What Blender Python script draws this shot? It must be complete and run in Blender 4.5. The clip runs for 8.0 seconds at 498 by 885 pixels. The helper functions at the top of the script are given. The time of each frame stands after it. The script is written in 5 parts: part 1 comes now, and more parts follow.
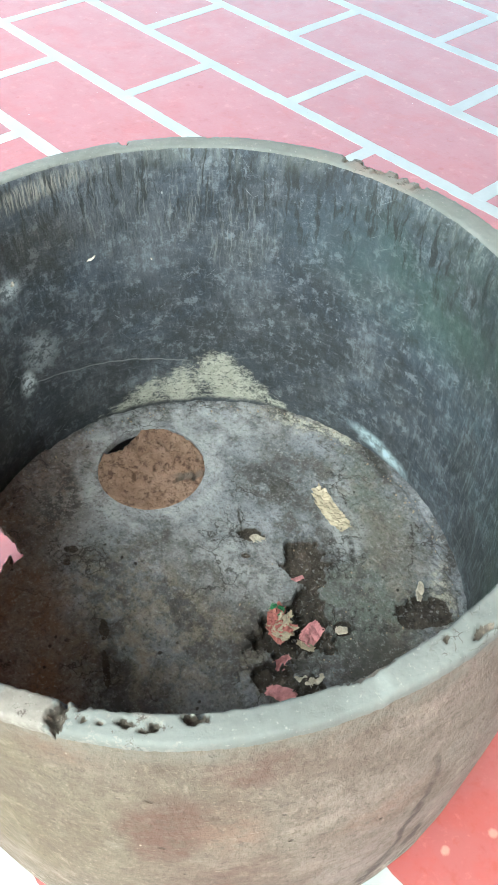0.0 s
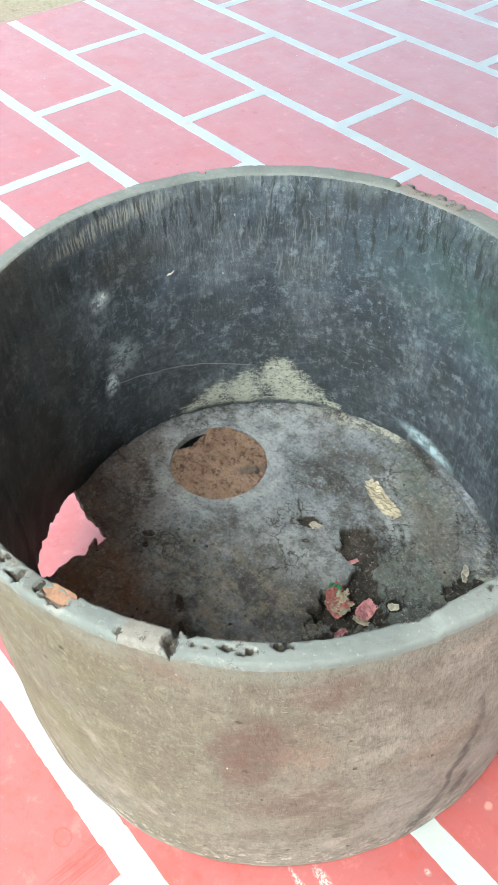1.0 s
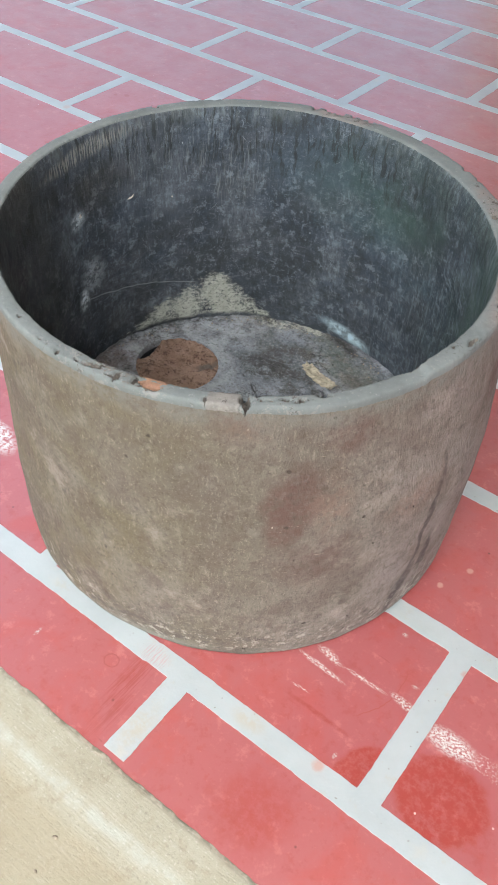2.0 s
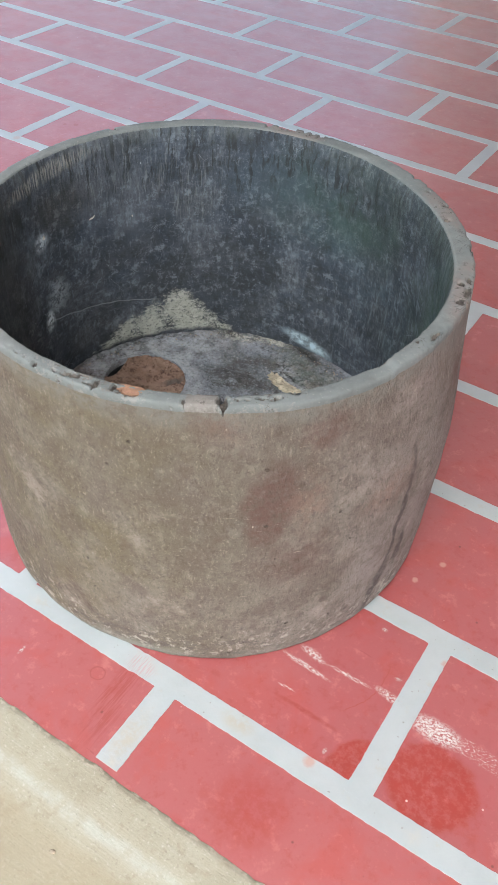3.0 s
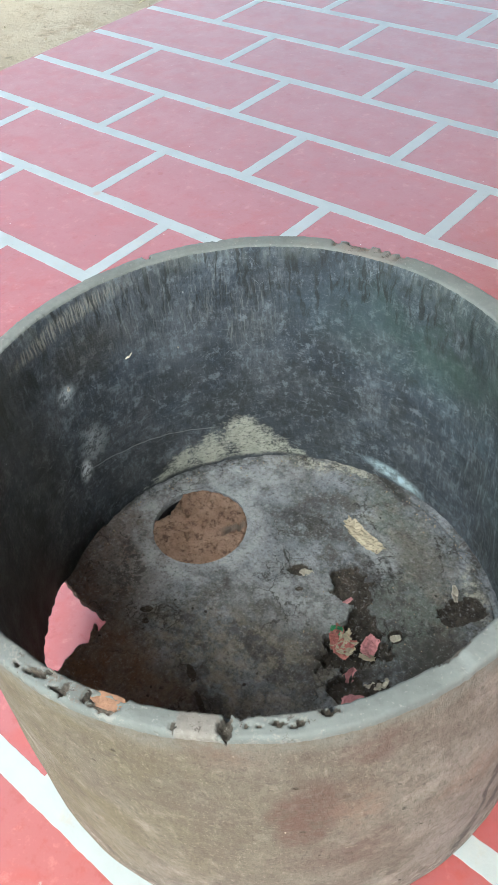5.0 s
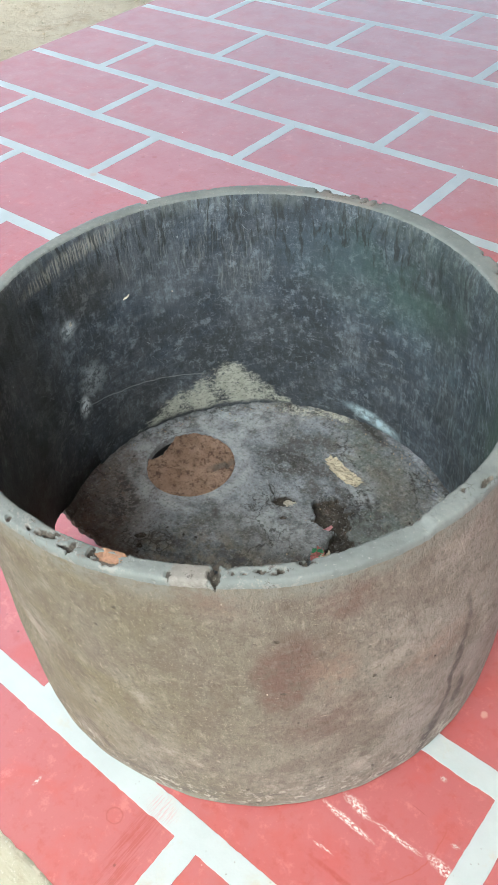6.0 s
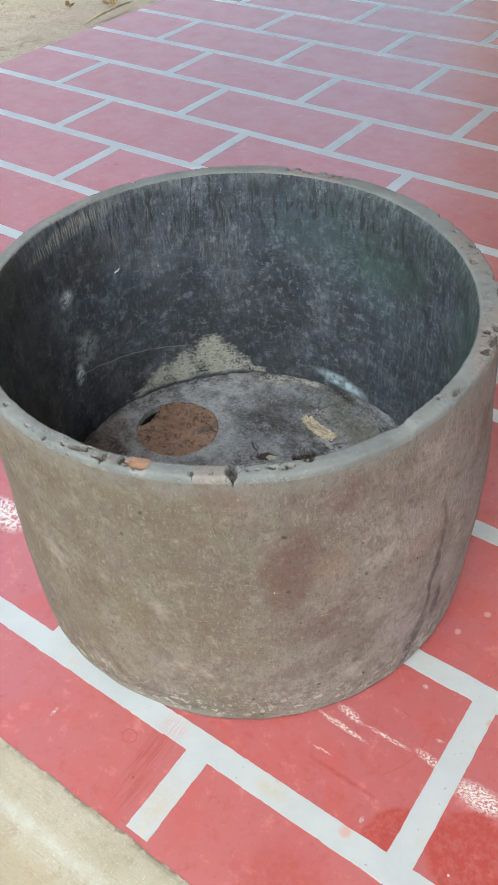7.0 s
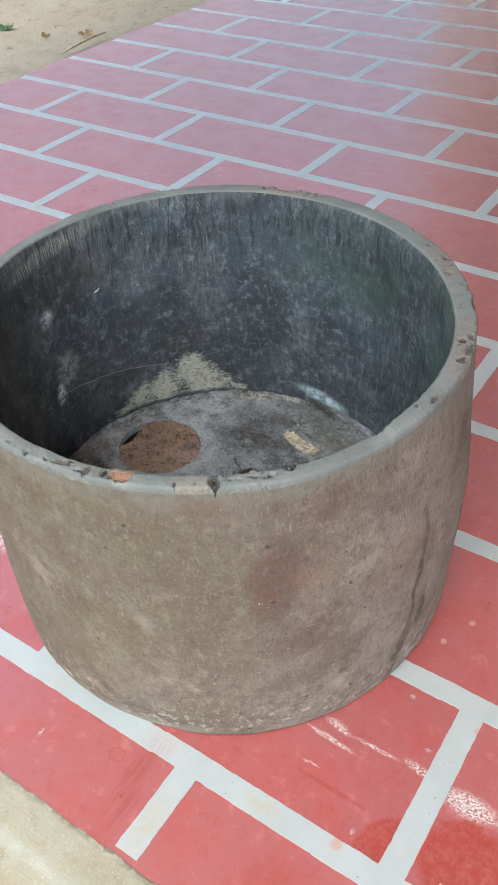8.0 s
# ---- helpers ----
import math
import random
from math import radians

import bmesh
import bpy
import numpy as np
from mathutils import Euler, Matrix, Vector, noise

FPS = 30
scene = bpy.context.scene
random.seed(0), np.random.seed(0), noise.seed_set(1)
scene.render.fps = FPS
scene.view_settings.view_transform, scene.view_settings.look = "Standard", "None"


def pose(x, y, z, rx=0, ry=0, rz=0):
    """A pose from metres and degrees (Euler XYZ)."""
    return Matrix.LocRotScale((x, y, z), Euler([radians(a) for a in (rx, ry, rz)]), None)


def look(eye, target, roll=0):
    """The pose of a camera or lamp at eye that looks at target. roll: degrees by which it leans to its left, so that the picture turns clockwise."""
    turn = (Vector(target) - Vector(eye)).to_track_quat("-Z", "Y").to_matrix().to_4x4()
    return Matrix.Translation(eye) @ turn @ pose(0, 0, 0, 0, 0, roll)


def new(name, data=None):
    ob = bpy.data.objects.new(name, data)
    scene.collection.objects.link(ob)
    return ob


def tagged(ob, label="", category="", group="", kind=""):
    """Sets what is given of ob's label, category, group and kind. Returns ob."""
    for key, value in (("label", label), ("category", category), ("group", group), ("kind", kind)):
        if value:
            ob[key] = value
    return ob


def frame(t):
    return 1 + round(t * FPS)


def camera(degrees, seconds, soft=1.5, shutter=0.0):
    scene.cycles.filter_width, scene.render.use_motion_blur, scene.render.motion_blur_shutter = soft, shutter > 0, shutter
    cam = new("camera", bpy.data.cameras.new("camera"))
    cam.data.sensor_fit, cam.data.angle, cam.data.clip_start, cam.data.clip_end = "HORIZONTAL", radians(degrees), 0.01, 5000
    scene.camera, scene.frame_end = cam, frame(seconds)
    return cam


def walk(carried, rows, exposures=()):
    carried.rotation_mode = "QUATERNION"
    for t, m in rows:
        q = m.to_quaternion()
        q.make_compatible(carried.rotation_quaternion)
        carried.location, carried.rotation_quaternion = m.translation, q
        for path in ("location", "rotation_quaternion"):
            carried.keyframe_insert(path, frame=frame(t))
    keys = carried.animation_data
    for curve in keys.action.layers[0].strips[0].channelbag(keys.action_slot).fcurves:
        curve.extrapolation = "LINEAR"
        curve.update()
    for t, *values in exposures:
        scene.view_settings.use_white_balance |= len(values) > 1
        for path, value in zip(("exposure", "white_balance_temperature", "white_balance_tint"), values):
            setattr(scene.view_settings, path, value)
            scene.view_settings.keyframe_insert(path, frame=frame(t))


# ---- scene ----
cam = camera(33.3, 8.0)
PATH = [
    (0, (-0.029, 0.011, 0.999), (-1.0, 0.94, -0.482), 2.1),
    (0.5, (0.003, 0.004, 1.035), (-1.018, 0.901, -0.432), 0.9),
    (1, (0.024, -0.08, 1.067), (-1.029, 0.796, -0.391), -0.5),
    (1.5, (0.074, -0.3, 1.115), (-0.846, 0.737, -0.326), 2.2),
    (1.7, (0.094, -0.378, 1.092), (-0.755, 0.723, -0.346), 3.4),
    (2.8, (0.114, -0.483, 1.087), (-0.644, 0.752, -0.291), 3.9),
    (3, (0.111, -0.486, 1.086), (-0.634, 0.763, -0.287), 3.5),
    (3.3, (0.08, -0.442, 1.178), (-0.692, 0.773, -0.21), 1.3),
    (3.5, (0.057, -0.393, 1.241), (-0.729, 0.826, -0.136), 0.2),
    (4, (0.012, -0.309, 1.259), (-0.798, 0.868, -0.141), -2.9),
    (4.5, (-0.015, -0.144, 1.198), (-0.869, 0.956, -0.238), -4.7),
    (4.7, (-0.035, -0.111, 1.165), (-0.975, 0.93, -0.261), -5.8),
    (5.8, (0.065, -0.198, 1.093), (-0.937, 0.842, -0.29), -4.4),
    (6, (0.074, -0.231, 1.109), (-0.893, 0.83, -0.283), -4.0),
    (6.5, (0.099, -0.323, 1.121), (-0.816, 0.796, -0.261), -3.3),
    (7, (0.126, -0.401, 1.111), (-0.765, 0.774, -0.24), -2.6),
    (7.5, (0.126, -0.413, 1.101), (-0.758, 0.799, -0.222), -2.4),
    (8, (0.137, -0.413, 1.104), (-0.743, 0.818, -0.204), -2.8),
]
EXPOSURES = [
    (0.0, 2.05, 5950, -8), (0.5, 2.03, 5950, -8), (1.0, 1.92, 5950, -7), (1.5, 1.5, 5950, -4), (1.7, 1.35, 5950, 0),
    (2.8, 1.15, 5950, 5), (3.0, 1.15, 5950, 5), (3.5, 1.2, 5950, 4), (4.0, 1.3, 5950, 2), (4.5, 1.45, 5950, -2),
    (4.7, 1.5, 5950, -3), (5.8, 1.55, 5950, -4), (6.0, 1.5, 5950, -3), (6.5, 1.25, 5950, -1), (7.0, 1.15, 5950, 2),
    (7.5, 1.15, 5950, 2), (8.0, 1.15, 5950, 2)]
walk(cam, [(t, look(eye, target, roll)) for t, eye, target, roll in PATH], EXPOSURES)

# ---- world and sun: soft daylight that comes in under the added, unseen porch roof from the two open sides ----
SUN_AZ, SUN_EL = 285.0, 56.0
world = bpy.data.worlds.new("sky")
scene.world = world
world.use_nodes = True
wt = world.node_tree
wt.nodes.clear()
sky = wt.nodes.new("ShaderNodeTexSky")
sky.sky_type = "NISHITA"
sky.sun_disc = False
sky.sun_elevation = radians(SUN_EL)
sky.sun_rotation = radians(90 - SUN_AZ)
sky.air_density = 1.0
sky.dust_density = 7.5
sky.ozone_density = 0.2
bg = wt.nodes.new("ShaderNodeBackground")
bg.inputs["Strength"].default_value = 0.15
wo = wt.nodes.new("ShaderNodeOutputWorld")
haze = wt.nodes.new("ShaderNodeHueSaturation")
haze.inputs["Saturation"].default_value = 0.66
wt.links.new(sky.outputs[0], haze.inputs["Color"])
wt.links.new(haze.outputs[0], bg.inputs[0])
wt.links.new(bg.outputs[0], wo.inputs[0])
sun = new("sun", bpy.data.lights.new("sun", "SUN"))
sun.data.energy = 0.5
sun.data.angle = radians(100)
sun.data.color = (0.985, 0.99, 1.0)
sun_way = Vector((math.cos(radians(SUN_AZ)) * math.cos(radians(SUN_EL)), math.sin(radians(SUN_AZ)) * math.cos(radians(SUN_EL)), math.sin(radians(SUN_EL))))
sun.matrix_world = look(sun_way * 20, (0, 0, 0))


# ---- node helpers ----
class Mat:
    """A small builder of procedural materials."""

    def __init__(self, name, rough=0.8, coords="Object"):
        self.m = bpy.data.materials.new(name)
        self.m.use_nodes = True
        self.t = self.m.node_tree
        self.b = self.t.nodes["Principled BSDF"]
        self.b.inputs["Roughness"].default_value = rough
        self.tc = self.t.nodes.new("ShaderNodeTexCoord")
        self.co = self.tc.outputs[coords]
        self.uv = self.tc.outputs["UV"]

    def put(self, socket, v):
        if isinstance(v, bpy.types.NodeSocket):
            self.t.links.new(v, socket)
        elif isinstance(v, (tuple, list)) and len(v) == 3 and socket.type == "RGBA":
            socket.default_value = (*v, 1)
        else:
            socket.default_value = v

    def scaled(self, vec, scale, shift=(0, 0, 0)):
        n = self.t.nodes.new("ShaderNodeMapping")
        self.put(n.inputs["Vector"], vec)
        n.inputs["Scale"].default_value = scale
        n.inputs["Location"].default_value = shift
        return n.outputs[0]

    def noise(self, scale, detail=4, rough=0.55, vec=None, dist=0.0, shift=0.0, colour=False):
        n = self.t.nodes.new("ShaderNodeTexNoise")
        v = self.co if vec is None else vec
        if shift:
            v = self.scaled(v, (1, 1, 1), (shift, shift * 0.7, -shift))
        self.put(n.inputs["Vector"], v)
        for key, x in (("Scale", scale), ("Detail", detail), ("Roughness", rough), ("Distortion", dist)):
            n.inputs[key].default_value = x
        return n.outputs["Color" if colour else "Fac"]

    def voronoi(self, scale, vec=None, feature="F1", rand=1.0, out="Distance"):
        n = self.t.nodes.new("ShaderNodeTexVoronoi")
        n.feature = feature
        self.put(n.inputs["Vector"], self.co if vec is None else vec)
        n.inputs["Scale"].default_value = scale
        n.inputs["Randomness"].default_value = rand
        return n.outputs[out]

    def math(self, op, a, b=0.0, c=0.0):
        n = self.t.nodes.new("ShaderNodeMath")
        n.operation = op
        for k, v in enumerate((a, b, c)):
            self.put(n.inputs[k], v)
        return n.outputs[0]

    def step(self, v, lo, hi, a=0.0, b=1.0, soft=True):
        n = self.t.nodes.new("ShaderNodeMapRange")
        n.interpolation_type = "SMOOTHSTEP" if soft else "LINEAR"
        self.put(n.inputs[0], v)
        for k, x in enumerate((lo, hi, a, b)):
            n.inputs[k + 1].default_value = x
        return n.outputs[0]

    def ramp(self, fac, stops):
        n = self.t.nodes.new("ShaderNodeValToRGB")
        self.put(n.inputs[0], fac)
        el = n.color_ramp.elements
        while len(el) < len(stops):
            el.new(0.5)
        for e, (p, c) in zip(el, stops):
            e.position, e.color = p, (*c, 1)
        return n.outputs[0]

    def mix(self, fac, a, b, blend="MIX"):
        n = self.t.nodes.new("ShaderNodeMix")
        n.data_type, n.blend_type = "RGBA", blend
        self.put(n.inputs[0], fac)
        self.put(n.inputs[6], a)
        self.put(n.inputs[7], b)
        return n.outputs[2]

    def xyz(self, vec):
        n = self.t.nodes.new("ShaderNodeSeparateXYZ")
        self.put(n.inputs[0], vec)
        return n.outputs

    def warped(self, vec, amount, scale, detail=4):
        """vec shifted by noise, in metres."""
        n = self.noise(scale, detail, 0.6, vec=self.co, colour=True)
        a = self.t.nodes.new("ShaderNodeVectorMath")
        a.operation = "MULTIPLY_ADD"
        self.put(a.inputs[0], n)
        a.inputs[1].default_value = (2 * amount,) * 3
        s = self.t.nodes.new("ShaderNodeVectorMath")
        s.operation = "SUBTRACT"
        self.put(s.inputs[0], vec)
        s.inputs[1].default_value = (amount,) * 3
        self.t.links.new(s.outputs[0], a.inputs[2])
        return a.outputs[0]

    def blob(self, vec, centre, radii, turn=0.0, soft=0.35):
        """1 inside an ellipse of the plane of vec's x and y, fading to 0 outside."""
        n = self.t.nodes.new("ShaderNodeMapping")
        n.vector_type = "TEXTURE"
        self.put(n.inputs["Vector"], vec)
        n.inputs["Location"].default_value = (*centre, 0)
        n.inputs["Rotation"].default_value = (0, 0, radians(turn))
        n.inputs["Scale"].default_value = (radii[0], radii[1], 1e6)
        ln = self.t.nodes.new("ShaderNodeVectorMath")
        ln.operation = "LENGTH"
        self.t.links.new(n.outputs[0], ln.inputs[0])
        return self.step(ln.outputs["Value"], 1 - soft, 1 + soft, 1.0, 0.0)

    def bump(self, height, distance=0.002, strength=1.0, below=None):
        n = self.t.nodes.new("ShaderNodeBump")
        n.inputs["Distance"].default_value = distance
        n.inputs["Strength"].default_value = strength
        self.put(n.inputs["Height"], height)
        if below is not None:
            self.t.links.new(below, n.inputs["Normal"])
        self.t.links.new(n.outputs[0], self.b.inputs["Normal"])
        return n.outputs[0]

    def done(self, colour, rough=None, spec=None):
        self.put(self.b.inputs["Base Color"], colour)
        if rough is not None:
            self.put(self.b.inputs["Roughness"], rough)
        if spec is not None:
            self.b.inputs["Specular IOR Level"].default_value = spec
        return self.m


# ---- materials ----
PLUG = (-0.199, 0.074, 0.0755)  # the clay plug in the pot's bottom: place and radius


def red_paint():
    m = Mat("red_floor_paint", 0.3)
    big = m.noise(1.3, 3, 0.5)
    mid = m.noise(9, 6, 0.65, dist=0.4)
    fine = m.noise(160, 4, 0.65)
    c = m.ramp(big, [(0.3, (0.305, 0.069, 0.076)), (0.7, (0.352, 0.088, 0.094))])
    c = m.mix(m.step(mid, 0.47, 0.66, 0, 0.6), c, (0.35, 0.050, 0.045))
    c = m.mix(m.step(fine, 0.60, 0.8, 0, 0.3), c, (0.56, 0.22, 0.2))
    c = m.mix(m.step(m.noise(45, 5, 0.7, shift=4), 0.55, 0.68, 0, 0.55), c, (0.31, 0.045, 0.04))
    haze = m.noise(30, 6, 0.72, shift=7)
    c = m.mix(m.step(haze, 0.54, 0.7, 0, 0.35), c, (0.56, 0.20, 0.19))
    c = m.mix(m.step(haze, 0.46, 0.34, 0, 0.45), c, (0.28, 0.036, 0.036))
    w = m.warped(m.co, 0.010, 26, 6)
    near = m.warped(m.co, 0.004, 50, 5)
    # damp red stains beside the lines
    damp = m.math("MAXIMUM", m.blob(w, (-0.012, 0.052), (0.036, 0.045), -32, 0.10), m.blob(w, (0.085, 0.085), (0.062, 0.062), 20, 0.12))
    damp = m.math("MAXIMUM", damp, m.math("MULTIPLY", m.blob(w, (-0.10, -0.08), (0.05, 0.05), 0, 0.5), 0.6))
    damp = m.math("MULTIPLY", damp, m.step(m.noise(75, 6, 0.75), 0.38, 0.58, 0.4, 1.0))
    c = m.mix(m.math("MULTIPLY", damp, 0.92), c, (0.27, 0.016, 0.008))
    # a round cup mark, rubbed strokes, a skid and a curved scratch
    cup = m.math("SUBTRACT", m.blob(near, (-0.389, -0.036), (0.0125, 0.0105), 0, 0.08), m.blob(near, (-0.389, -0.036), (0.0108, 0.0088), 0, 0.12))
    c = m.mix(m.math("MULTIPLY", cup, 0.6), c, (0.24, 0.035, 0.03))
    skid = m.blob(near, (-0.108, 0.084), (0.05, 0.0032), 0, 0.6)
    c = m.mix(m.math("MULTIPLY", skid, m.step(m.noise(70, 4, 0.7, shift=3), 0.35, 0.55, 0.3, 0.8)), c, (0.27, 0.03, 0.028))
    bend = m.math("SUBTRACT", m.blob(near, (-0.15, 0.19), (0.1135, 0.1135), 0, 0.006), m.blob(near, (-0.15, 0.19), (0.1120, 0.1120), 0, 0.006))
    c = m.mix(m.math("MULTIPLY", bend, m.blob(m.co, (-0.045, 0.16), (0.03, 0.06), 0, 0.2)), c, (0.30, 0.05, 0.046))
    drops = m.math("MAXIMUM", m.blob(near, (-0.507, -0.07), (0.0025, 0.007), 0, 0.5), m.math("MAXIMUM", m.blob(near, (-0.021, 0.207), (0.0045, 0.0025), 20, 0.6), m.blob(near, (-0.057, 0.049), (0.0025, 0.004), 0, 0.5)))
    drops = m.math("MAXIMUM", drops, m.blob(near, (-0.076, 0.272), (0.004, 0.003), 0, 0.7))
    c = m.mix(m.math("MULTIPLY", drops, m.step(m.noise(260, 4, 0.75, shift=4), 0.46, 0.54, 0.1, 0.85)), c, (0.42, 0.43, 0.42))
    splash = m.math("MAXIMUM", m.blob(near, (-0.054, 0.444), (0.005, 0.005), 0, 0.4), m.blob(near, (-0.078, 0.388), (0.005, 0.005), 0, 0.4))
    c = m.mix(m.math("MULTIPLY", splash, 0.4), c, (0.58, 0.44, 0.38))
    dots = m.step(m.voronoi(30), 0.035, 0.08, 1, 0)
    c = m.mix(m.math("MULTIPLY", dots, m.step(m.noise(7, 2), 0.45, 0.58, 0, 0.8)), c, (0.12, 0.025, 0.025))
    spots = m.step(m.voronoi(13, m.warped(m.co, 0.01, 40)), 0.07, 0.13, 1, 0)
    c = m.mix(m.math("MULTIPLY", spots, m.step(m.noise(5, 2, shift=3), 0.46, 0.58, 0, 0.65)), c, (0.28, 0.03, 0.026))
    flecks = m.step(m.voronoi(24, m.scaled(m.co, (1, 1, 1), (3.1, 1.7, 0))), 0.025, 0.05, 1, 0)
    c = m.mix(m.math("MULTIPLY", flecks, m.step(m.noise(6, 2, shift=5), 0.5, 0.58, 0, 0.85)), c, (0.72, 0.62, 0.58))
    # hairline scratches
    hair = m.noise(6, 4, 0.6, vec=m.scaled(m.co, (5, 60, 60)), dist=0.6)
    c = m.mix(m.math("MULTIPLY", m.step(hair, 0.68, 0.71), m.step(m.noise(5, 2, shift=6), 0.52, 0.6, 0, 0.6)), c, (0.24, 0.04, 0.04))
    drag = m.step(m.noise(5, 5, 0.7, vec=m.scaled(m.co, (60, 3, 60))), 0.44, 0.6)
    c = m.mix(m.math("MULTIPLY", m.math("MULTIPLY", drag, m.blob(w, (-0.343, -0.055), (0.019, 0.075), 8, 0.5)), 0.6), c, (0.25, 0.022, 0.02))
    # scuffed remains of an older white line
    crumbs = m.noise(330, 5, 0.8, vec=m.scaled(m.co, (0.7, 1.1, 1)))
    thin = m.math("MAXIMUM", m.blob(near, (-0.146, 0.148), (0.036, 0.0040), -3, 0.4), m.blob(near, (-0.085, 0.1695), (0.030, 0.0030), 1, 0.5))
    thin = m.math("MAXIMUM", thin, m.math("MAXIMUM", m.blob(near, (-0.145, 0.171), (0.02, 0.006), -10, 0.5), m.blob(near, (-0.020, 0.173), (0.02, 0.006), -4, 0.5)))
    thin = m.math("MAXIMUM", thin, m.math("MULTIPLY", m.blob(near, (-0.151, 0.1015), (0.013, 0.0015), 0, 0.4), 0.9))
    scuff = m.math("MULTIPLY", thin, m.step(crumbs, 0.47, 0.55))
    patch = m.math("MULTIPLY", m.blob(near, (0.058, 0.162), (0.036, 0.015), 0, 0.45), m.step(crumbs, 0.46, 0.53))
    tail = m.math("MULTIPLY", m.blob(near, (0.14, 0.163), (0.09, 0.012), 0, 0.4), m.step(crumbs, 0.54, 0.60))
    left = m.math("MULTIPLY", m.blob(w, (-0.87, 0.163), (0.05, 0.022), -15, 0.4), m.step(m.noise(130, 5, 0.75), 0.44, 0.54))
    scuff = m.math("MAXIMUM", m.math("MAXIMUM", scuff, tail), m.math("MAXIMUM", patch, left))
    c = m.mix(m.math("MULTIPLY", scuff, 0.9), c, (0.60, 0.63, 0.62))
    m.bump(m.noise(70, 5, 0.65), 0.0007, 0.6, m.bump(m.noise(5, 2), 0.003, 0.3))
    r = m.step(m.noise(11, 4, 0.6, shift=2), 0.3, 0.75, 0.30, 0.46)
    m.b.inputs["Coat Weight"].default_value = 1.0
    m.b.inputs["Coat Roughness"].default_value = 0.27
    m.b.inputs["Coat IOR"].default_value = 2.2
    return m.done(c, r, 0.6)


def white_paint():
    m = Mat("white_line_paint", 0.45, "Generated")
    m.co = m.t.nodes.new("ShaderNodeNewGeometry").outputs["Position"]
    c = m.ramp(m.noise(12, 6, 0.65), [(0.3, (0.315, 0.352, 0.368)), (0.6, (0.37, 0.407, 0.424))])
    c = m.mix(m.step(m.noise(13, 5, 0.6, shift=3), 0.60, 0.76, 0, 0.5), c, (0.48, 0.43, 0.35))
    c = m.mix(m.step(m.noise(34, 6, 0.75, shift=5), 0.56, 0.68, 0, 0.5), c, (0.36, 0.335, 0.28))
    dots = m.math("MULTIPLY", m.step(m.voronoi(75, m.warped(m.co, 0.004, 90)), 0.05, 0.13, 0.85, 0), m.step(m.noise(9, 3, shift=1), 0.44, 0.56))
    c = m.mix(dots, c, (0.16, 0.14, 0.12))
    rust = m.math("MULTIPLY", m.step(m.voronoi(9, m.scaled(m.co, (1, 1, 1), (0.4, 0.3, 0))), 0.08, 0.14, 0.6, 0), m.step(m.noise(3, 2, shift=8), 0.5, 0.6))
    c = m.mix(rust, c, (0.40, 0.20, 0.12))
    c = m.mix(m.step(m.noise(240, 4, 0.75), 0.66, 0.73, 0, 0.45), c, (0.55, 0.30, 0.28))
    w = m.warped(m.co, 0.006, 60, 5)
    rust_or_shade = m.math("MAXIMUM", m.blob(w, (-0.067, 0.023), (0.0075, 0.0075), 0, 0.5), m.blob(w, (0.025, 0.27), (0.005, 0.005), 0, 0.5))
    c = m.mix(m.math("MULTIPLY", rust_or_shade, 0.7), c, (0.40, 0.17, 0.12))
    soiled = m.math("MAXIMUM", m.blob(w, (-0.178, 0.016), (0.022, 0.012), 0, 0.7), m.blob(w, (-0.29, -0.09), (0.014, 0.035), 0, 0.7))
    c = m.mix(m.math("MULTIPLY", soiled, m.step(m.noise(60, 5, 0.75, shift=6), 0.38, 0.58, 0.1, 0.75)), c, (0.36, 0.32, 0.25))
    smudge = m.math("MULTIPLY", m.blob(w, (-0.345, 0.008), (0.02, 0.018), 0, 0.5), m.step(m.noise(5, 5, 0.7, vec=m.scaled(m.co, (120, 9, 60))), 0.48, 0.6))
    c = m.mix(m.math("MULTIPLY", smudge, 0.5), c, (0.42, 0.10, 0.10))
    m.bump(m.noise(140, 5, 0.65), 0.0007, 0.8)
    m.b.inputs["Coat Weight"].default_value = 1.0
    m.b.inputs["Coat Roughness"].default_value = 0.3
    m.b.inputs["Coat IOR"].default_value = 2.35
    return m.done(c, m.step(m.noise(20), 0.3, 0.7, 0.5, 0.7), 0.35)


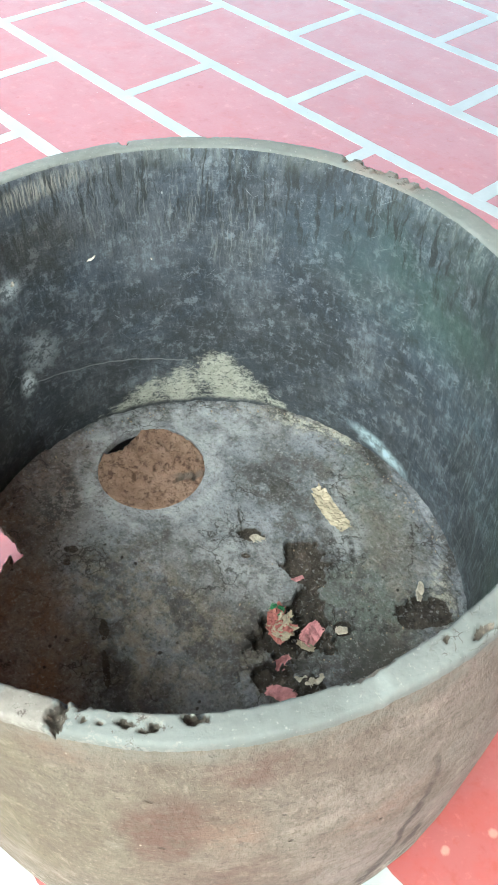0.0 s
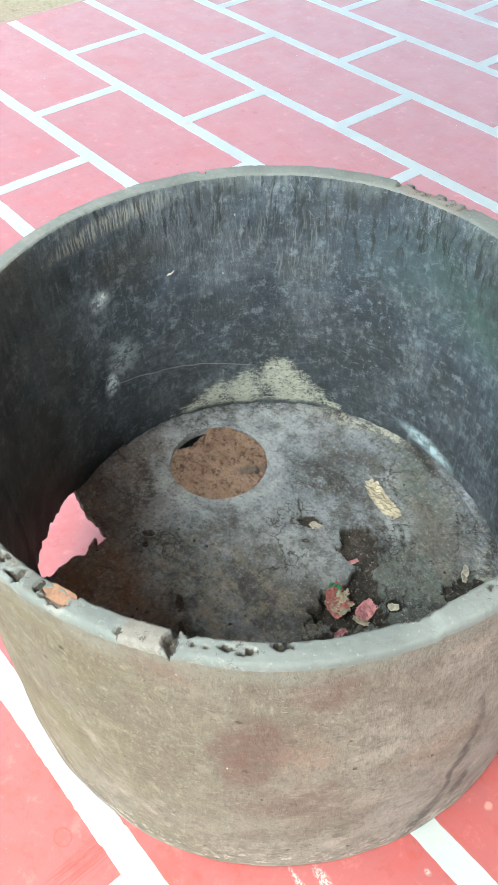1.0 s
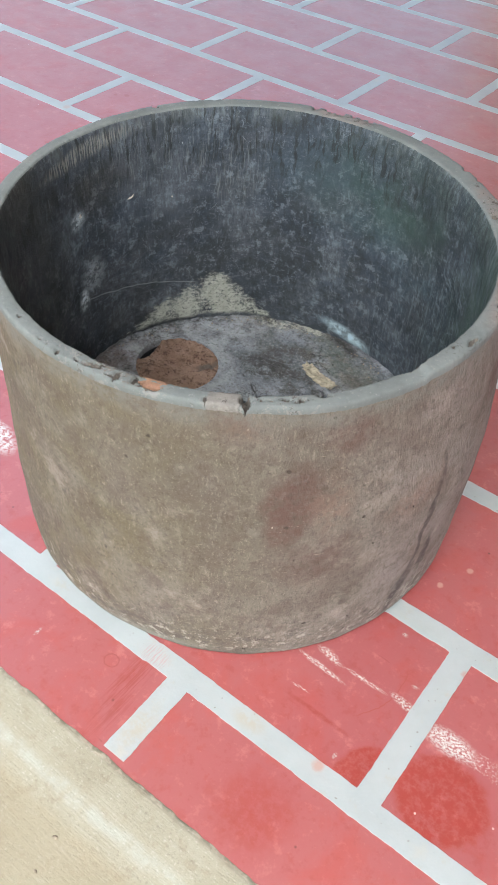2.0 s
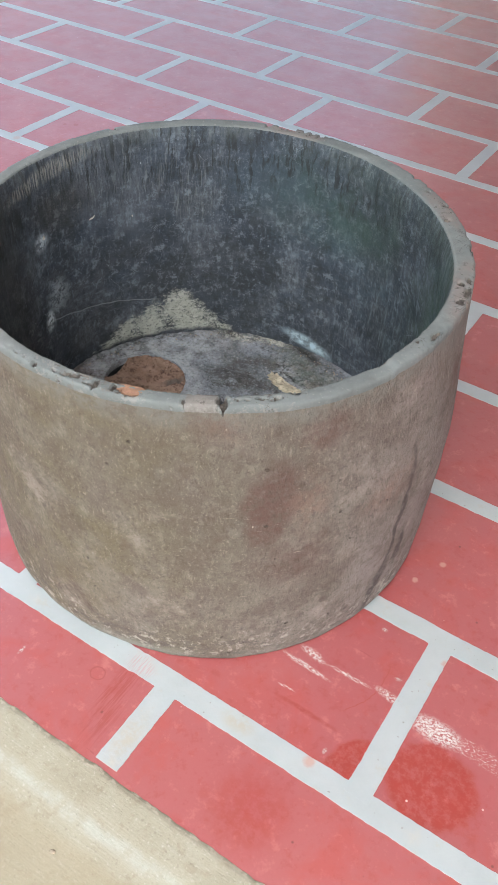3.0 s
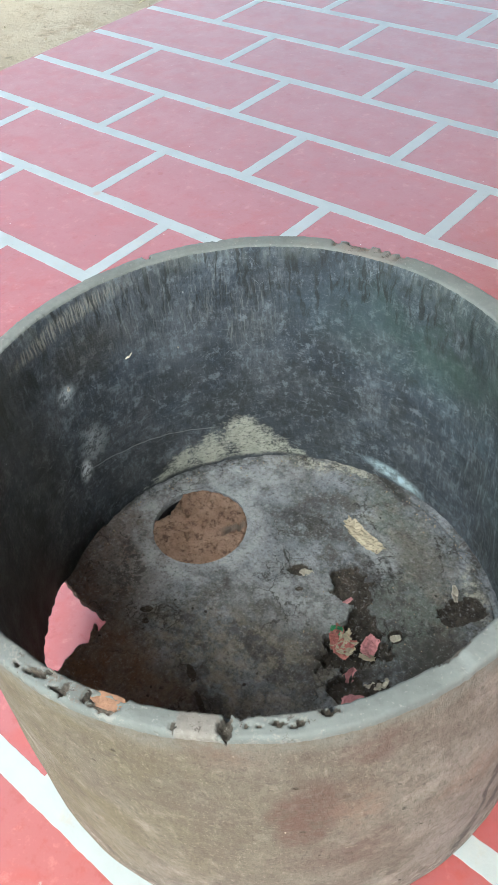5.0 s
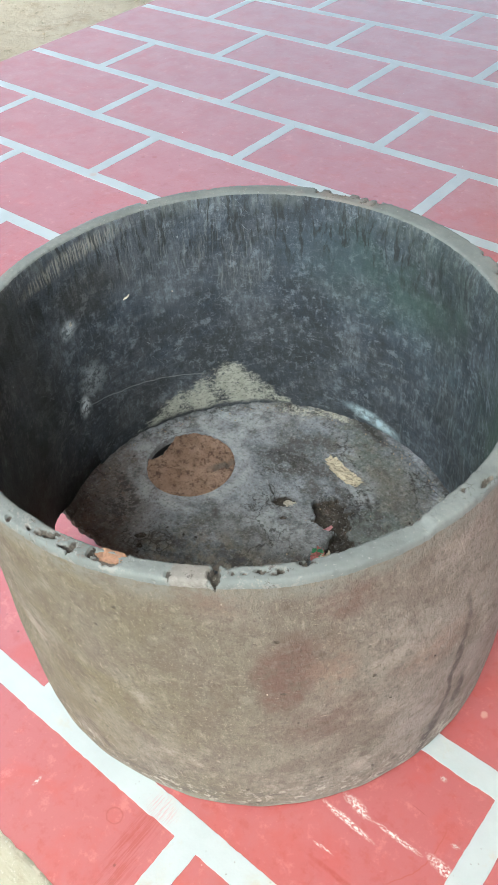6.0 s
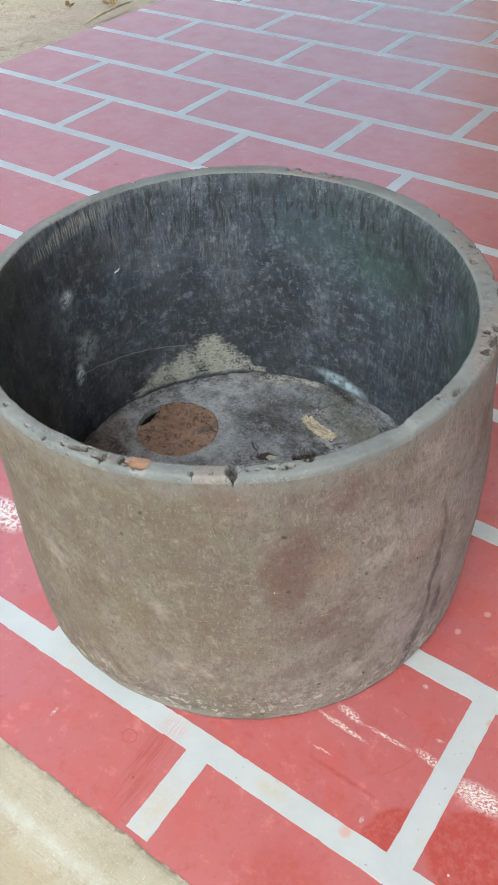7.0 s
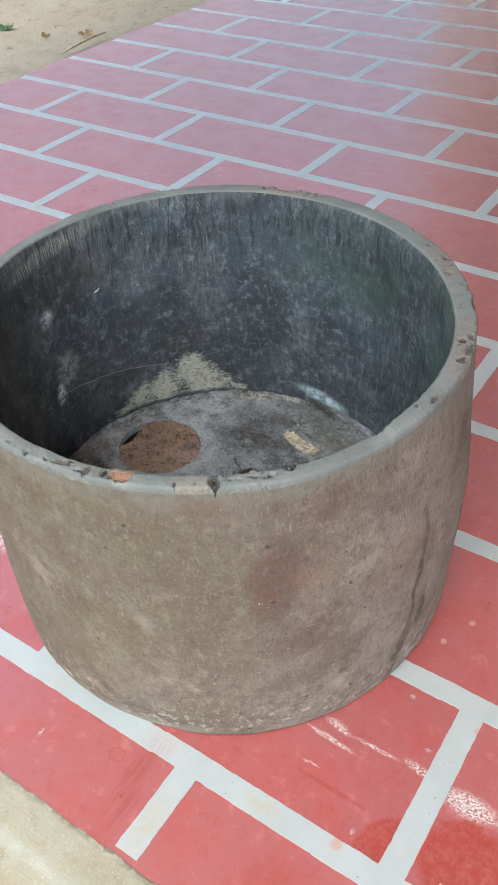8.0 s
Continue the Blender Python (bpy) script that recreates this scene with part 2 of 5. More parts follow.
def kerb_cement():
    m = Mat("cream_cement", 0.85)
    c = m.ramp(m.noise(5, 6, 0.6), [(0.3, (0.27, 0.24, 0.17)), (0.55, (0.335, 0.31, 0.235)), (0.75, (0.39, 0.37, 0.30))])
    lines = m.noise(9, 5, 0.65, vec=m.scaled(m.co, (3, 40, 20)))
    c = m.mix(m.step(lines, 0.55, 0.7, 0, 0.3), c, (0.43, 0.415, 0.355))
    c = m.mix(m.step(m.noise(38, 6, 0.72), 0.53, 0.66, 0, 0.45), c, (0.24, 0.20, 0.135))
    c = m.mix(m.step(m.noise(210, 4, 0.75, shift=8), 0.56, 0.66, 0, 0.5), c, (0.20, 0.175, 0.125))
    c = m.mix(m.step(m.noise(260, 3, 0.7, shift=11), 0.58, 0.68, 0, 0.5), c, (0.50, 0.48, 0.41))
    y = m.xyz(m.warped(m.co, 0.008, 18, 4))[1]
    edge = m.math("MULTIPLY", m.step(y, -0.222, -0.206, 0, 1), m.step(y, -0.206, -0.190, 1, 0))
    c = m.mix(m.math("MULTIPLY", edge, m.step(m.noise(30, 5, 0.7, shift=6), 0.35, 0.6, 0.1, 0.5)), c, (0.44, 0.46, 0.42))
    c = m.mix(m.step(y, -0.245, -0.225, 0.5, 0), c, (0.33, 0.275, 0.18))
    lip = m.math("MULTIPLY", m.step(y, -0.151, -0.1455), m.step(m.noise(50, 5, 0.7, shift=3), 0.46, 0.56))
    c = m.mix(m.math("MULTIPLY", lip, 0.7), c, (0.60, 0.52, 0.41))
    c = m.mix(1.0, c, (0.86, 0.86, 0.88), "MULTIPLY")
    m.bump(m.noise(120, 5, 0.65), 0.0015, 0.7, m.bump(lines, 0.002, 0.3))
    return m.done(c)


def dirt():
    m = Mat("sandy_dirt", 0.95)
    c = m.ramp(m.noise(0.8, 6, 0.6), [(0.3, (0.24, 0.20, 0.15)), (0.5, (0.31, 0.268, 0.205)), (0.7, (0.37, 0.33, 0.265))])
    c = m.mix(m.step(m.noise(7, 6, 0.65), 0.52, 0.7, 0, 0.6), c, (0.17, 0.13, 0.09))
    c = m.mix(m.step(m.noise(17, 6, 0.75, shift=4), 0.56, 0.66, 0, 0.6), c, (0.12, 0.098, 0.072))
    c = m.mix(m.step(m.noise(45, 4, 0.7), 0.55, 0.72, 0, 0.5), c, (0.44, 0.40, 0.33))
    m.bump(m.noise(60, 6, 0.7), 0.01, 0.8, m.bump(m.noise(6, 4), 0.03, 0.6))
    return m.done(c)


def plain(name, colour, rough=0.8, grain=40, amount=0.12, bump=0.001):
    m = Mat(name, rough)
    dark = tuple(v * (1 - 2.2 * amount) for v in colour)
    light = tuple(min(1.0, v * (1 + amount)) for v in colour)
    c = m.ramp(m.noise(grain, 5, 0.65), [(0.3, dark), (0.65, light)])
    m.bump(m.noise(grain * 3, 4, 0.6), bump, 0.7)
    return m.done(c)


def pot_outside():
    """Weathered cement skin; the map runs in metres along the wall and up it."""
    m = Mat("weathered_cement", 0.85)
    w = m.warped(m.warped(m.uv, 0.025, 9, 4), 0.010, 40, 5)
    u, v, _ = m.xyz(m.uv)
    big = m.noise(5, 5, 0.62)
    mott = m.noise(13, 6, 0.68, shift=3)
    c = m.ramp(big, [(0.3, (0.125, 0.109, 0.093)), (0.5, (0.175, 0.157, 0.138)), (0.7, (0.225, 0.207, 0.186))])
    # olive skin on the left, darkened further to paint in that side's shade
    left = m.step(u, -0.50, -0.22, 1, 0.1)
    c = m.mix(m.math("MULTIPLY", left, m.step(m.noise(6, 5, 0.62, shift=4), 0.34, 0.6, 0.25, 0.9)), c, (0.148, 0.128, 0.082))
    # greyer right side, with the red floor's pink bounce painted in
    right = m.step(u, -0.26, -0.05)
    c = m.mix(m.math("MULTIPLY", right, m.step(m.noise(7, 5, 0.62, shift=6), 0.3, 0.62, 0.2, 0.85)), c, (0.235, 0.198, 0.19))
    c = m.mix(m.step(m.noise(7, 5, 0.65, shift=11), 0.52, 0.66, 0, 0.35), c, (0.29, 0.273, 0.26))
    c = m.mix(m.step(mott, 0.46, 0.64, 0, 0.6), c, (0.12, 0.095, 0.078))
    c = m.mix(m.step(m.noise(11, 6, 0.68, shift=8), 0.54, 0.68, 0, 0.45), c, (0.37, 0.335, 0.30))
    grain = m.warped(m.warped(m.uv, 0.012, 12, 3), 0.004, 60, 3)
    fibre = m.noise(24, 6, 0.76, vec=m.scaled(grain, (3.6, 1.1, 1)))
    hair = m.noise(105, 5, 0.76, vec=m.scaled(grain, (2.6, 1.0, 1), (3, 1, 0)))
    c = m.mix(m.step(fibre, 0.53, 0.68, 0, 0.36), c, (0.115, 0.094, 0.078))
    c = m.mix(m.step(fibre, 0.46, 0.34, 0, 0.24), c, (0.36, 0.325, 0.285))
    c = m.mix(m.step(hair, 0.57, 0.66, 0, 0.42), c, (0.40, 0.365, 0.315))
    c = m.mix(m.step(hair, 0.44, 0.36, 0, 0.5), c, (0.085, 0.07, 0.057))
    speck = m.noise(150, 4, 0.75, shift=7)
    c = m.mix(m.step(speck, 0.58, 0.65, 0, 0.42), c, (0.085, 0.07, 0.057))
    sand = m.noise(310, 3, 0.7, shift=14)
    c = m.mix(m.step(sand, 0.58, 0.70, 0, 0.3), c, (0.40, 0.37, 0.32))
    c = m.mix(m.step(m.noise(32, 6, 0.75, shift=16), 0.53, 0.64, 0, 0.45), c, (0.12, 0.1, 0.08))
    rust = m.math("MAXIMUM", m.blob(w, (-0.272, 0.345), (0.032, 0.070), -8, 0.35), m.math("MULTIPLY", m.blob(w, (-0.205, 0.45), (0.030, 0.030), 0, 0.7), 0.8))
    rust = m.math("MAXIMUM", rust, m.math("MULTIPLY", m.blob(w, (-0.24, 0.23), (0.045, 0.05), 0, 0.8), 0.6))
    rust = m.math("MAXIMUM", rust, m.math("MULTIPLY", m.blob(w, (0.06, 0.40), (0.02, 0.035), 0, 0.7), 0.8))
    rust = m.math("MULTIPLY", rust, m.step(m.noise(60, 5, 0.75, shift=2), 0.32, 0.58, 0.35, 0.92))
    c = m.mix(rust, c, (0.118, 0.070, 0.060))
    warm = m.math("MAXIMUM", m.blob(w, (-0.225, 0.34), (0.02, 0.05), 0, 0.7), m.math("MAXIMUM", m.blob(w, (-0.33, 0.47), (0.03, 0.02), 0, 0.7), m.blob(w, (-0.10, 0.30), (0.04, 0.03), 20, 0.8)))
    c = m.mix(m.math("MULTIPLY", warm, m.step(m.noise(40, 5, 0.7, shift=10), 0.35, 0.6, 0.05, 0.4)), c, (0.24, 0.145, 0.115))
    run = m.math("MAXIMUM", m.blob(w, (-0.064, 0.22), (0.0055, 0.12), -5, 0.7), m.blob(w, (-0.085, 0.075), (0.012, 0.055), -16, 0.6))
    run = m.math("MAXIMUM", run, m.math("MULTIPLY", m.blob(w, (-0.044, 0.13), (0.008, 0.045), -4, 0.7), 1.0))
    run = m.math("MULTIPLY", run, m.step(m.noise(70, 5, 0.7, shift=5), 0.3, 0.55, 0.35, 0.9))
    c = m.mix(run, c, (0.06, 0.05, 0.047))
    # scraped and soiled foot
    low = m.step(m.xyz(w)[1], 0.03, 0.11, 1, 0)
    dirty = m.noise(42, 6, 0.78, vec=m.scaled(m.uv, (0.8, 1.6, 1)))
    c = m.mix(m.math("MULTIPLY", low, m.step(dirty, 0.48, 0.6, 0, 0.7)), c, (0.10, 0.09, 0.082))
    c = m.mix(m.math("MULTIPLY", low, m.step(m.noise(75, 5, 0.75, shift=9), 0.52, 0.62, 0, 0.65)), c, (0.47, 0.45, 0.40))
    foot = m.step(m.xyz(w)[1], 0.012, 0.035, 0.6, 0)
    c = m.mix(foot, c, (0.26, 0.27, 0.235))
    # sideways scratches and pale nicks
    scr = m.noise(5, 4, 0.6, vec=m.scaled(m.warped(m.uv, 0.004, 8, 2), (7, 120, 1)))
    c = m.mix(m.math("MULTIPLY", m.step(scr, 0.67, 0.70), m.step(m.noise(6, 2, shift=4), 0.50, 0.60, 0, 0.55)), c, (0.56, 0.51, 0.43))
    nick = m.step(m.voronoi(40, m.scaled(m.co, (1, 1, 0.45), (1, 2, 0))), 0.02, 0.05, 1, 0)
    c = m.mix(m.math("MULTIPLY", nick, m.step(m.noise(8, 2, shift=1), 0.54, 0.62, 0, 0.7)), c, (0.55, 0.50, 0.43))
    pits = m.math("MULTIPLY", m.step(m.voronoi(36, m.scaled(m.warped(m.co, 0.007, 60), (1, 1, 0.9), (2, 5, 1))), 0.05, 0.12, 1, 0), m.math("MAXIMUM", m.step(m.noise(6, 2, shift=2), 0.53, 0.6), m.math("MULTIPLY", m.step(v, 0.08, 0.16, 1, 0), m.step(m.noise(8, 3, shift=13), 0.45, 0.55))))
    c = m.mix(m.math("MULTIPLY", pits, 0.85), c, (0.07, 0.058, 0.05))
    h = m.math("SUBTRACT", m.math("MULTIPLY_ADD", fibre, -0.8, m.math("MULTIPLY_ADD", mott, 0.8, m.math("MULTIPLY_ADD", hair, 0.7, speck))), m.math("MULTIPLY", pits, 1.6))
    spots = m.math("MULTIPLY", m.step(m.voronoi(24, m.scaled(m.warped(m.co, 0.010, 45), (1, 1, 0.7), (4, 3, 2))), 0.07, 0.16, 1, 0), m.step(m.noise(5, 3, shift=18), 0.5, 0.6))
    c = m.mix(m.math("MULTIPLY", spots, 0.6), c, (0.085, 0.068, 0.056))
    scab = m.noise(19, 6, 0.78, shift=20)
    c = m.mix(m.step(scab, 0.57, 0.66, 0, 0.28), c, (0.29, 0.27, 0.25))
    c = m.mix(m.step(scab, 0.43, 0.36, 0, 0.5), c, (0.11, 0.095, 0.075))
    blot = m.noise(8, 6, 0.7, shift=27)
    c = m.mix(m.step(blot, 0.53, 0.63, 0, 0.4), c, (0.105, 0.078, 0.063))
    c = m.mix(m.step(m.noise(70, 6, 0.8, shift=29), 0.55, 0.63, 0, 0.4), c, (0.07, 0.057, 0.048))
    brink = m.step(m.xyz(m.warped(m.uv, 0.022, 22, 5))[1], 0.462, 0.490)
    c = m.mix(m.math("MULTIPLY", brink, m.step(m.noise(45, 5, 0.75, shift=30), 0.4, 0.58, 0.2, 0.85)), c, (0.185, 0.18, 0.168))
    c = m.mix(1.0, c, (0.89, 0.86, 0.82), "MULTIPLY")
    m.bump(h, 0.0022, 0.9, m.bump(big, 0.01, 0.3))
    return m.done(c, None, 0.35)


def pot_inside():
    """Blackened, damp-stained cement with chalky bloom, algae and limescale."""
    m = Mat("blackened_lining", 0.7)
    w = m.warped(m.uv, 0.012, 22, 6)
    u, v, _ = m.xyz(m.uv)
    wu, wv, _ = m.xyz(w)
    streak = m.noise(9, 6, 0.7, vec=m.scaled(m.uv, (6.5, 1.6, 1)))
    fine = m.noise(22, 6, 0.75, vec=m.scaled(m.warped(m.uv, 0.004, 40, 3), (6, 2.2, 1)))
    flat = m.noise(24, 5, 0.75, vec=m.scaled(m.uv, (2.0, 5, 1)))
    c = m.ramp(m.noise(6, 5, 0.6), [(0.32, (0.019, 0.025, 0.035)), (0.5, (0.037, 0.046, 0.062)), (0.68, (0.076, 0.09, 0.115))])
    hue = m.noise(4, 4, 0.6, shift=15)
    c = m.mix(m.step(hue, 0.52, 0.66, 0, 0.4), c, (0.11, 0.108, 0.115))
    c = m.mix(m.step(hue, 0.46, 0.34, 0, 0.5), c, (0.07, 0.10, 0.118))
    c = m.mix(m.step(streak, 0.5, 0.76, 0, 0.2), c, (0.15, 0.175, 0.205))
    c = m.mix(m.step(m.noise(11, 6, 0.72, shift=3), 0.44, 0.6, 0, 0.75), c, (0.034, 0.038, 0.043))
    c = m.mix(m.step(fine, 0.52, 0.66, 0, 0.5), c, (0.185, 0.205, 0.235))
    c = m.mix(m.step(fine, 0.46, 0.38, 0, 0.7), c, (0.028, 0.031, 0.035))
    c = m.mix(m.step(flat, 0.55, 0.68, 0, 0.36), c, (0.22, 0.235, 0.26))
    pock = m.noise(48, 6, 0.82, shift=31)
    c = m.mix(m.step(pock, 0.54, 0.64, 0, 0.55), c, (0.022, 0.024, 0.027))
    c = m.mix(m.step(pock, 0.455, 0.385, 0, 0.55), c, (0.21, 0.228, 0.26))
    c = m.mix(m.step(flat, 0.45, 0.36, 0, 0.6), c, (0.024, 0.027, 0.031))
    bloom = m.math("MULTIPLY", m.step(m.noise(10, 6, 0.7, shift=12), 0.5, 0.66), m.step(fine, 0.4, 0.6, 0.2, 1))
    c = m.mix(m.math("MULTIPLY", bloom, 0.36), c, (0.24, 0.26, 0.29))
    cloud = m.noise(3.2, 5, 0.6, shift=21)
    c = m.mix(m.step(cloud, 0.52, 0.66, 0, 0.5), c, (0.024, 0.027, 0.030))
    c = m.mix(m.step(cloud, 0.46, 0.34, 0, 0.3), c, (0.125, 0.137, 0.165))
    # thin scratches that cross in places
    turned = m.t.nodes.new("ShaderNodeMapping")
    m.put(turned.inputs["Vector"], m.warped(m.uv, 0.006, 14, 3))
    turned.inputs["Rotation"].default_value = (0, 0, radians(38))
    cuts = m.math("MAXIMUM", m.step(m.noise(7, 4, 0.65, vec=m.scaled(turned.outputs[0], (4, 75, 1)), dist=0.4), 0.655, 0.69), m.step(m.noise(7, 4, 0.65, vec=m.scaled(turned.outputs[0], (70, 4, 1)), dist=0.4), 0.67, 0.70))
    c = m.mix(m.math("MULTIPLY", cuts, m.step(m.noise(6, 3, 0.6, shift=23), 0.5, 0.62, 0, 0.75)), c, (0.33, 0.35, 0.37))
    # teal and green algae in the damp upper part
    alg = m.math("MAXIMUM", m.blob(w, (0.06, 0.36), (0.19, 0.22), 0, 0.7), m.math("MULTIPLY", m.blob(w, (0.46, 0.43), (0.14, 0.07), 0, 0.7), 0.8))
    tint = m.step(m.noise(12, 6, 0.7, shift=6), 0.35, 0.62, 0.15, 0.75)
    c = m.mix(m.math("MULTIPLY", alg, tint), c, m.ramp(m.step(u, 0.2, 0.5, 0, 1, False), [(0, (0.042, 0.074, 0.036)), (1, (0.045, 0.082, 0.07))]))
    c = m.mix(m.math("MULTIPLY", m.blob(w, (0.60, 0.43), (0.07, 0.045), 0, 0.7), 0.22), c, (0.08, 0.11, 0.145))
    # black vertical strokes in the upper part
    stroke = m.noise(8, 5, 0.7, vec=m.scaled(m.warped(m.uv, 0.008, 20, 3), (11, 1.9, 1), (5, 2, 0)), dist=0.5)
    high = m.step(m.xyz(m.warped(m.uv, 0.05, 9, 4))[1], 0.36, 0.46)
    c = m.mix(m.math("MULTIPLY", high, m.step(stroke, 0.5, 0.62, 0.1, 0.85)), c, (0.017, 0.019, 0.020))
    # rubbed grey under the rim, with comb-like scratches
    top = m.step(m.xyz(m.warped(m.uv, 0.03, 14, 4))[1], 0.488, 0.522)
    c = m.mix(m.math("MULTIPLY", top, m.step(streak, 0.45, 0.64, 0.0, 0.4)), c, (0.15, 0.163, 0.158))
    worn = m.math("MAXIMUM", m.blob(m.warped(m.uv, 0.03, 14, 5), (0.26, 0.505), (0.20, 0.035), 4, 0.6), m.math("MULTIPLY", m.blob(w, (0.44, 0.500), (0.05, 0.02), 0, 0.7), 0.7))
    c = m.mix(m.math("MULTIPLY", worn, m.step(fine, 0.4, 0.62, 0.03, 0.25)), c, (0.17, 0.195, 0.17))
    comb = m.step(m.noise(10, 4, 0.65, vec=m.scaled(m.warped(m.uv, 0.006, 25, 3), (30, 1.7, 1)), dist=0.5), 0.5, 0.7)
    area = m.math("MAXIMUM", m.blob(w, (0.84, 0.455), (0.13, 0.055), 0, 0.7), m.blob(w, (0.73, 0.42), (0.06, 0.06), 0, 0.7))
    c = m.mix(m.math("MULTIPLY", m.math("MULTIPLY", comb, area), 0.35), c, (0.36, 0.36, 0.35))
    tan = m.blob(m.warped(m.uv, 0.008, 40, 4), (0.985, 0.496), (0.085, 0.012), -7, 0.5)
    tan = m.math("MULTIPLY", tan, m.step(m.noise(10, 3, 0.6, vec=m.scaled(m.warped(m.uv, 0.004, 30, 2), (38, 2.4, 1)), dist=0.3), 0.44, 0.58, 0.05, 0.75))
    c = m.mix(tan, c, (0.31, 0.285, 0.25))
    drip = m.math("MULTIPLY", m.blob(w, (0.33, 0.22), (0.13, 0.14), 0, 0.7), m.step(m.noise(12, 4, 0.7, vec=m.scaled(m.uv, (14, 1.6, 1))), 0.5, 0.66))
    c = m.mix(m.math("MULTIPLY", drip, 0.25), c, (0.30, 0.33, 0.35))
    # brown earth stain on the shaded side, with that side's shade painted in
    stain_shade = m.math("MAXIMUM", m.step(wu, 0.99, 1.14), m.math("MULTIPLY", m.blob(w, (0.97, 0.43), (0.06, 0.035), 0, 0.8), 0.7))
    c = m.mix(m.math("MULTIPLY", stain_shade, 0.9), c, (1.0, 0.84, 0.70), "MULTIPLY")
    # red-brown low down there: staining and shade in one colour
    rust_or_shade = m.math("MULTIPLY", m.step(wu, 1.10, 1.22), m.step(wv, 0.16, 0.30, 1, 0))
    c = m.mix(m.math("MULTIPLY", rust_or_shade, 0.7), c, (0.085, 0.045, 0.028))
    c = m.mix(m.math("MULTIPLY", stain_shade, m.step(m.noise(9, 5, 0.65, shift=2), 0.35, 0.65, 0.1, 0.6)), c, (0.048, 0.045, 0.036))
    # limescale crust above the base: a broken triangle
    ku, kv, _ = m.xyz(m.warped(m.uv, 0.010, 14, 4))
    off = m.math("SUBTRACT", ku, 0.752)
    slope = m.math("MAXIMUM", m.math("MULTIPLY", off, 0.60), m.math("MULTIPLY", off, -0.95))
    tri = m.math("SUBTRACT", m.math("SUBTRACT", 0.214, slope), kv)
    tri = m.math("MINIMUM", tri, m.math("SUBTRACT", 0.206, kv))
    tri = m.math("ADD", tri, m.math("MULTIPLY_ADD", m.noise(45, 6, 0.82, vec=m.scaled(m.uv, (0.8, 1.3, 1))), 0.11, -0.060))
    crust = m.step(tri, -0.004, 0.012)
    grit = m.noise(95, 6, 0.85, vec=m.scaled(m.uv, (1.9, 2.1, 1)))
    solid = m.step(m.noise(28, 6, 0.75, shift=8), 0.42, 0.54)
    crust = m.math("MULTIPLY", crust, m.math("MAXIMUM", m.step(grit, 0.48, 0.56), m.math("MULTIPLY", solid, m.step(grit, 0.38, 0.47))))
    low = m.step(wv, 0.102, 0.112)
    c = m.mix(m.math("MULTIPLY", crust, m.math("MULTIPLY", low, 0.95)), c, m.ramp(m.noise(60, 5, 0.7), [(0.3, (0.35, 0.345, 0.29)), (0.6, (0.53, 0.52, 0.46))]))
    smear = m.math("MAXIMUM", m.blob(w, (1.016, 0.239), (0.011, 0.020), 10, 0.6), m.math("MULTIPLY", m.blob(w, (1.012, 0.388), (0.012, 0.012), 0, 0.8), 0.7))
    smear = m.math("MAXIMUM", smear, m.math("MULTIPLY", m.blob(w, (0.99, 0.275), (0.02, 0.03), 0, 0.9), 0.4))
    c = m.mix(m.math("MULTIPLY", smear, m.step(m.noise(80, 6, 0.8), 0.44, 0.54, 0.12, 1.0)), c, (0.68, 0.70, 0.72))
    blue = m.blob(m.warped(m.uv, 0.005, 40, 4), (0.500, 0.118), (0.042, 0.012), 15, 0.6)
    c = m.mix(m.math("MULTIPLY", blue, m.step(m.noise(70, 5, 0.7, shift=2), 0.35, 0.6, 0.25, 0.95)), c, (0.52, 0.64, 0.72))
    # a fine crack
    cu, cv, _ = m.xyz(m.warped(m.uv, 0.006, 30, 5))
    line = m.math("ABSOLUTE", m.math("SUBTRACT", cv, m.math("MULTIPLY_ADD", cu, 0.20, 0.030)))
    crack = m.math("MULTIPLY", m.step(line, 0.0006, 0.0018, 1, 0), m.math("MULTIPLY", m.step(u, 0.78, 0.80), m.step(u, 1.005, 1.015, 1, 0)))
    c = m.mix(m.math("MULTIPLY", crack, 0.6), c, (0.28, 0.29, 0.30))
    white = m.step(m.voronoi(38, m.scaled(m.co, (1, 1, 0.5), (4, 1, 2))), 0.02, 0.05, 1, 0)
    c = m.mix(m.math("MULTIPLY", white, m.step(m.noise(9, 2, shift=5), 0.50, 0.6, 0, 0.8)), c, (0.5, 0.51, 0.52))
    c = m.mix(1.0, c, (0.96, 1.01, 1.03), "MULTIPLY")
    h = m.math("MULTIPLY_ADD", streak, 0.7, m.math("MULTIPLY_ADD", fine, 0.8, m.math("ADD", flat, m.noise(190, 4, 0.7))))
    m.bump(h, 0.0016, 0.9, m.bump(m.math("ADD", crust, m.math("ADD", m.noise(18, 3), m.math("MULTIPLY", crack, -1.0))), 0.002, 0.6))
    return m.done(c, m.step(m.noise(20, 4), 0.3, 0.7, 0.55, 0.8), 0.5)


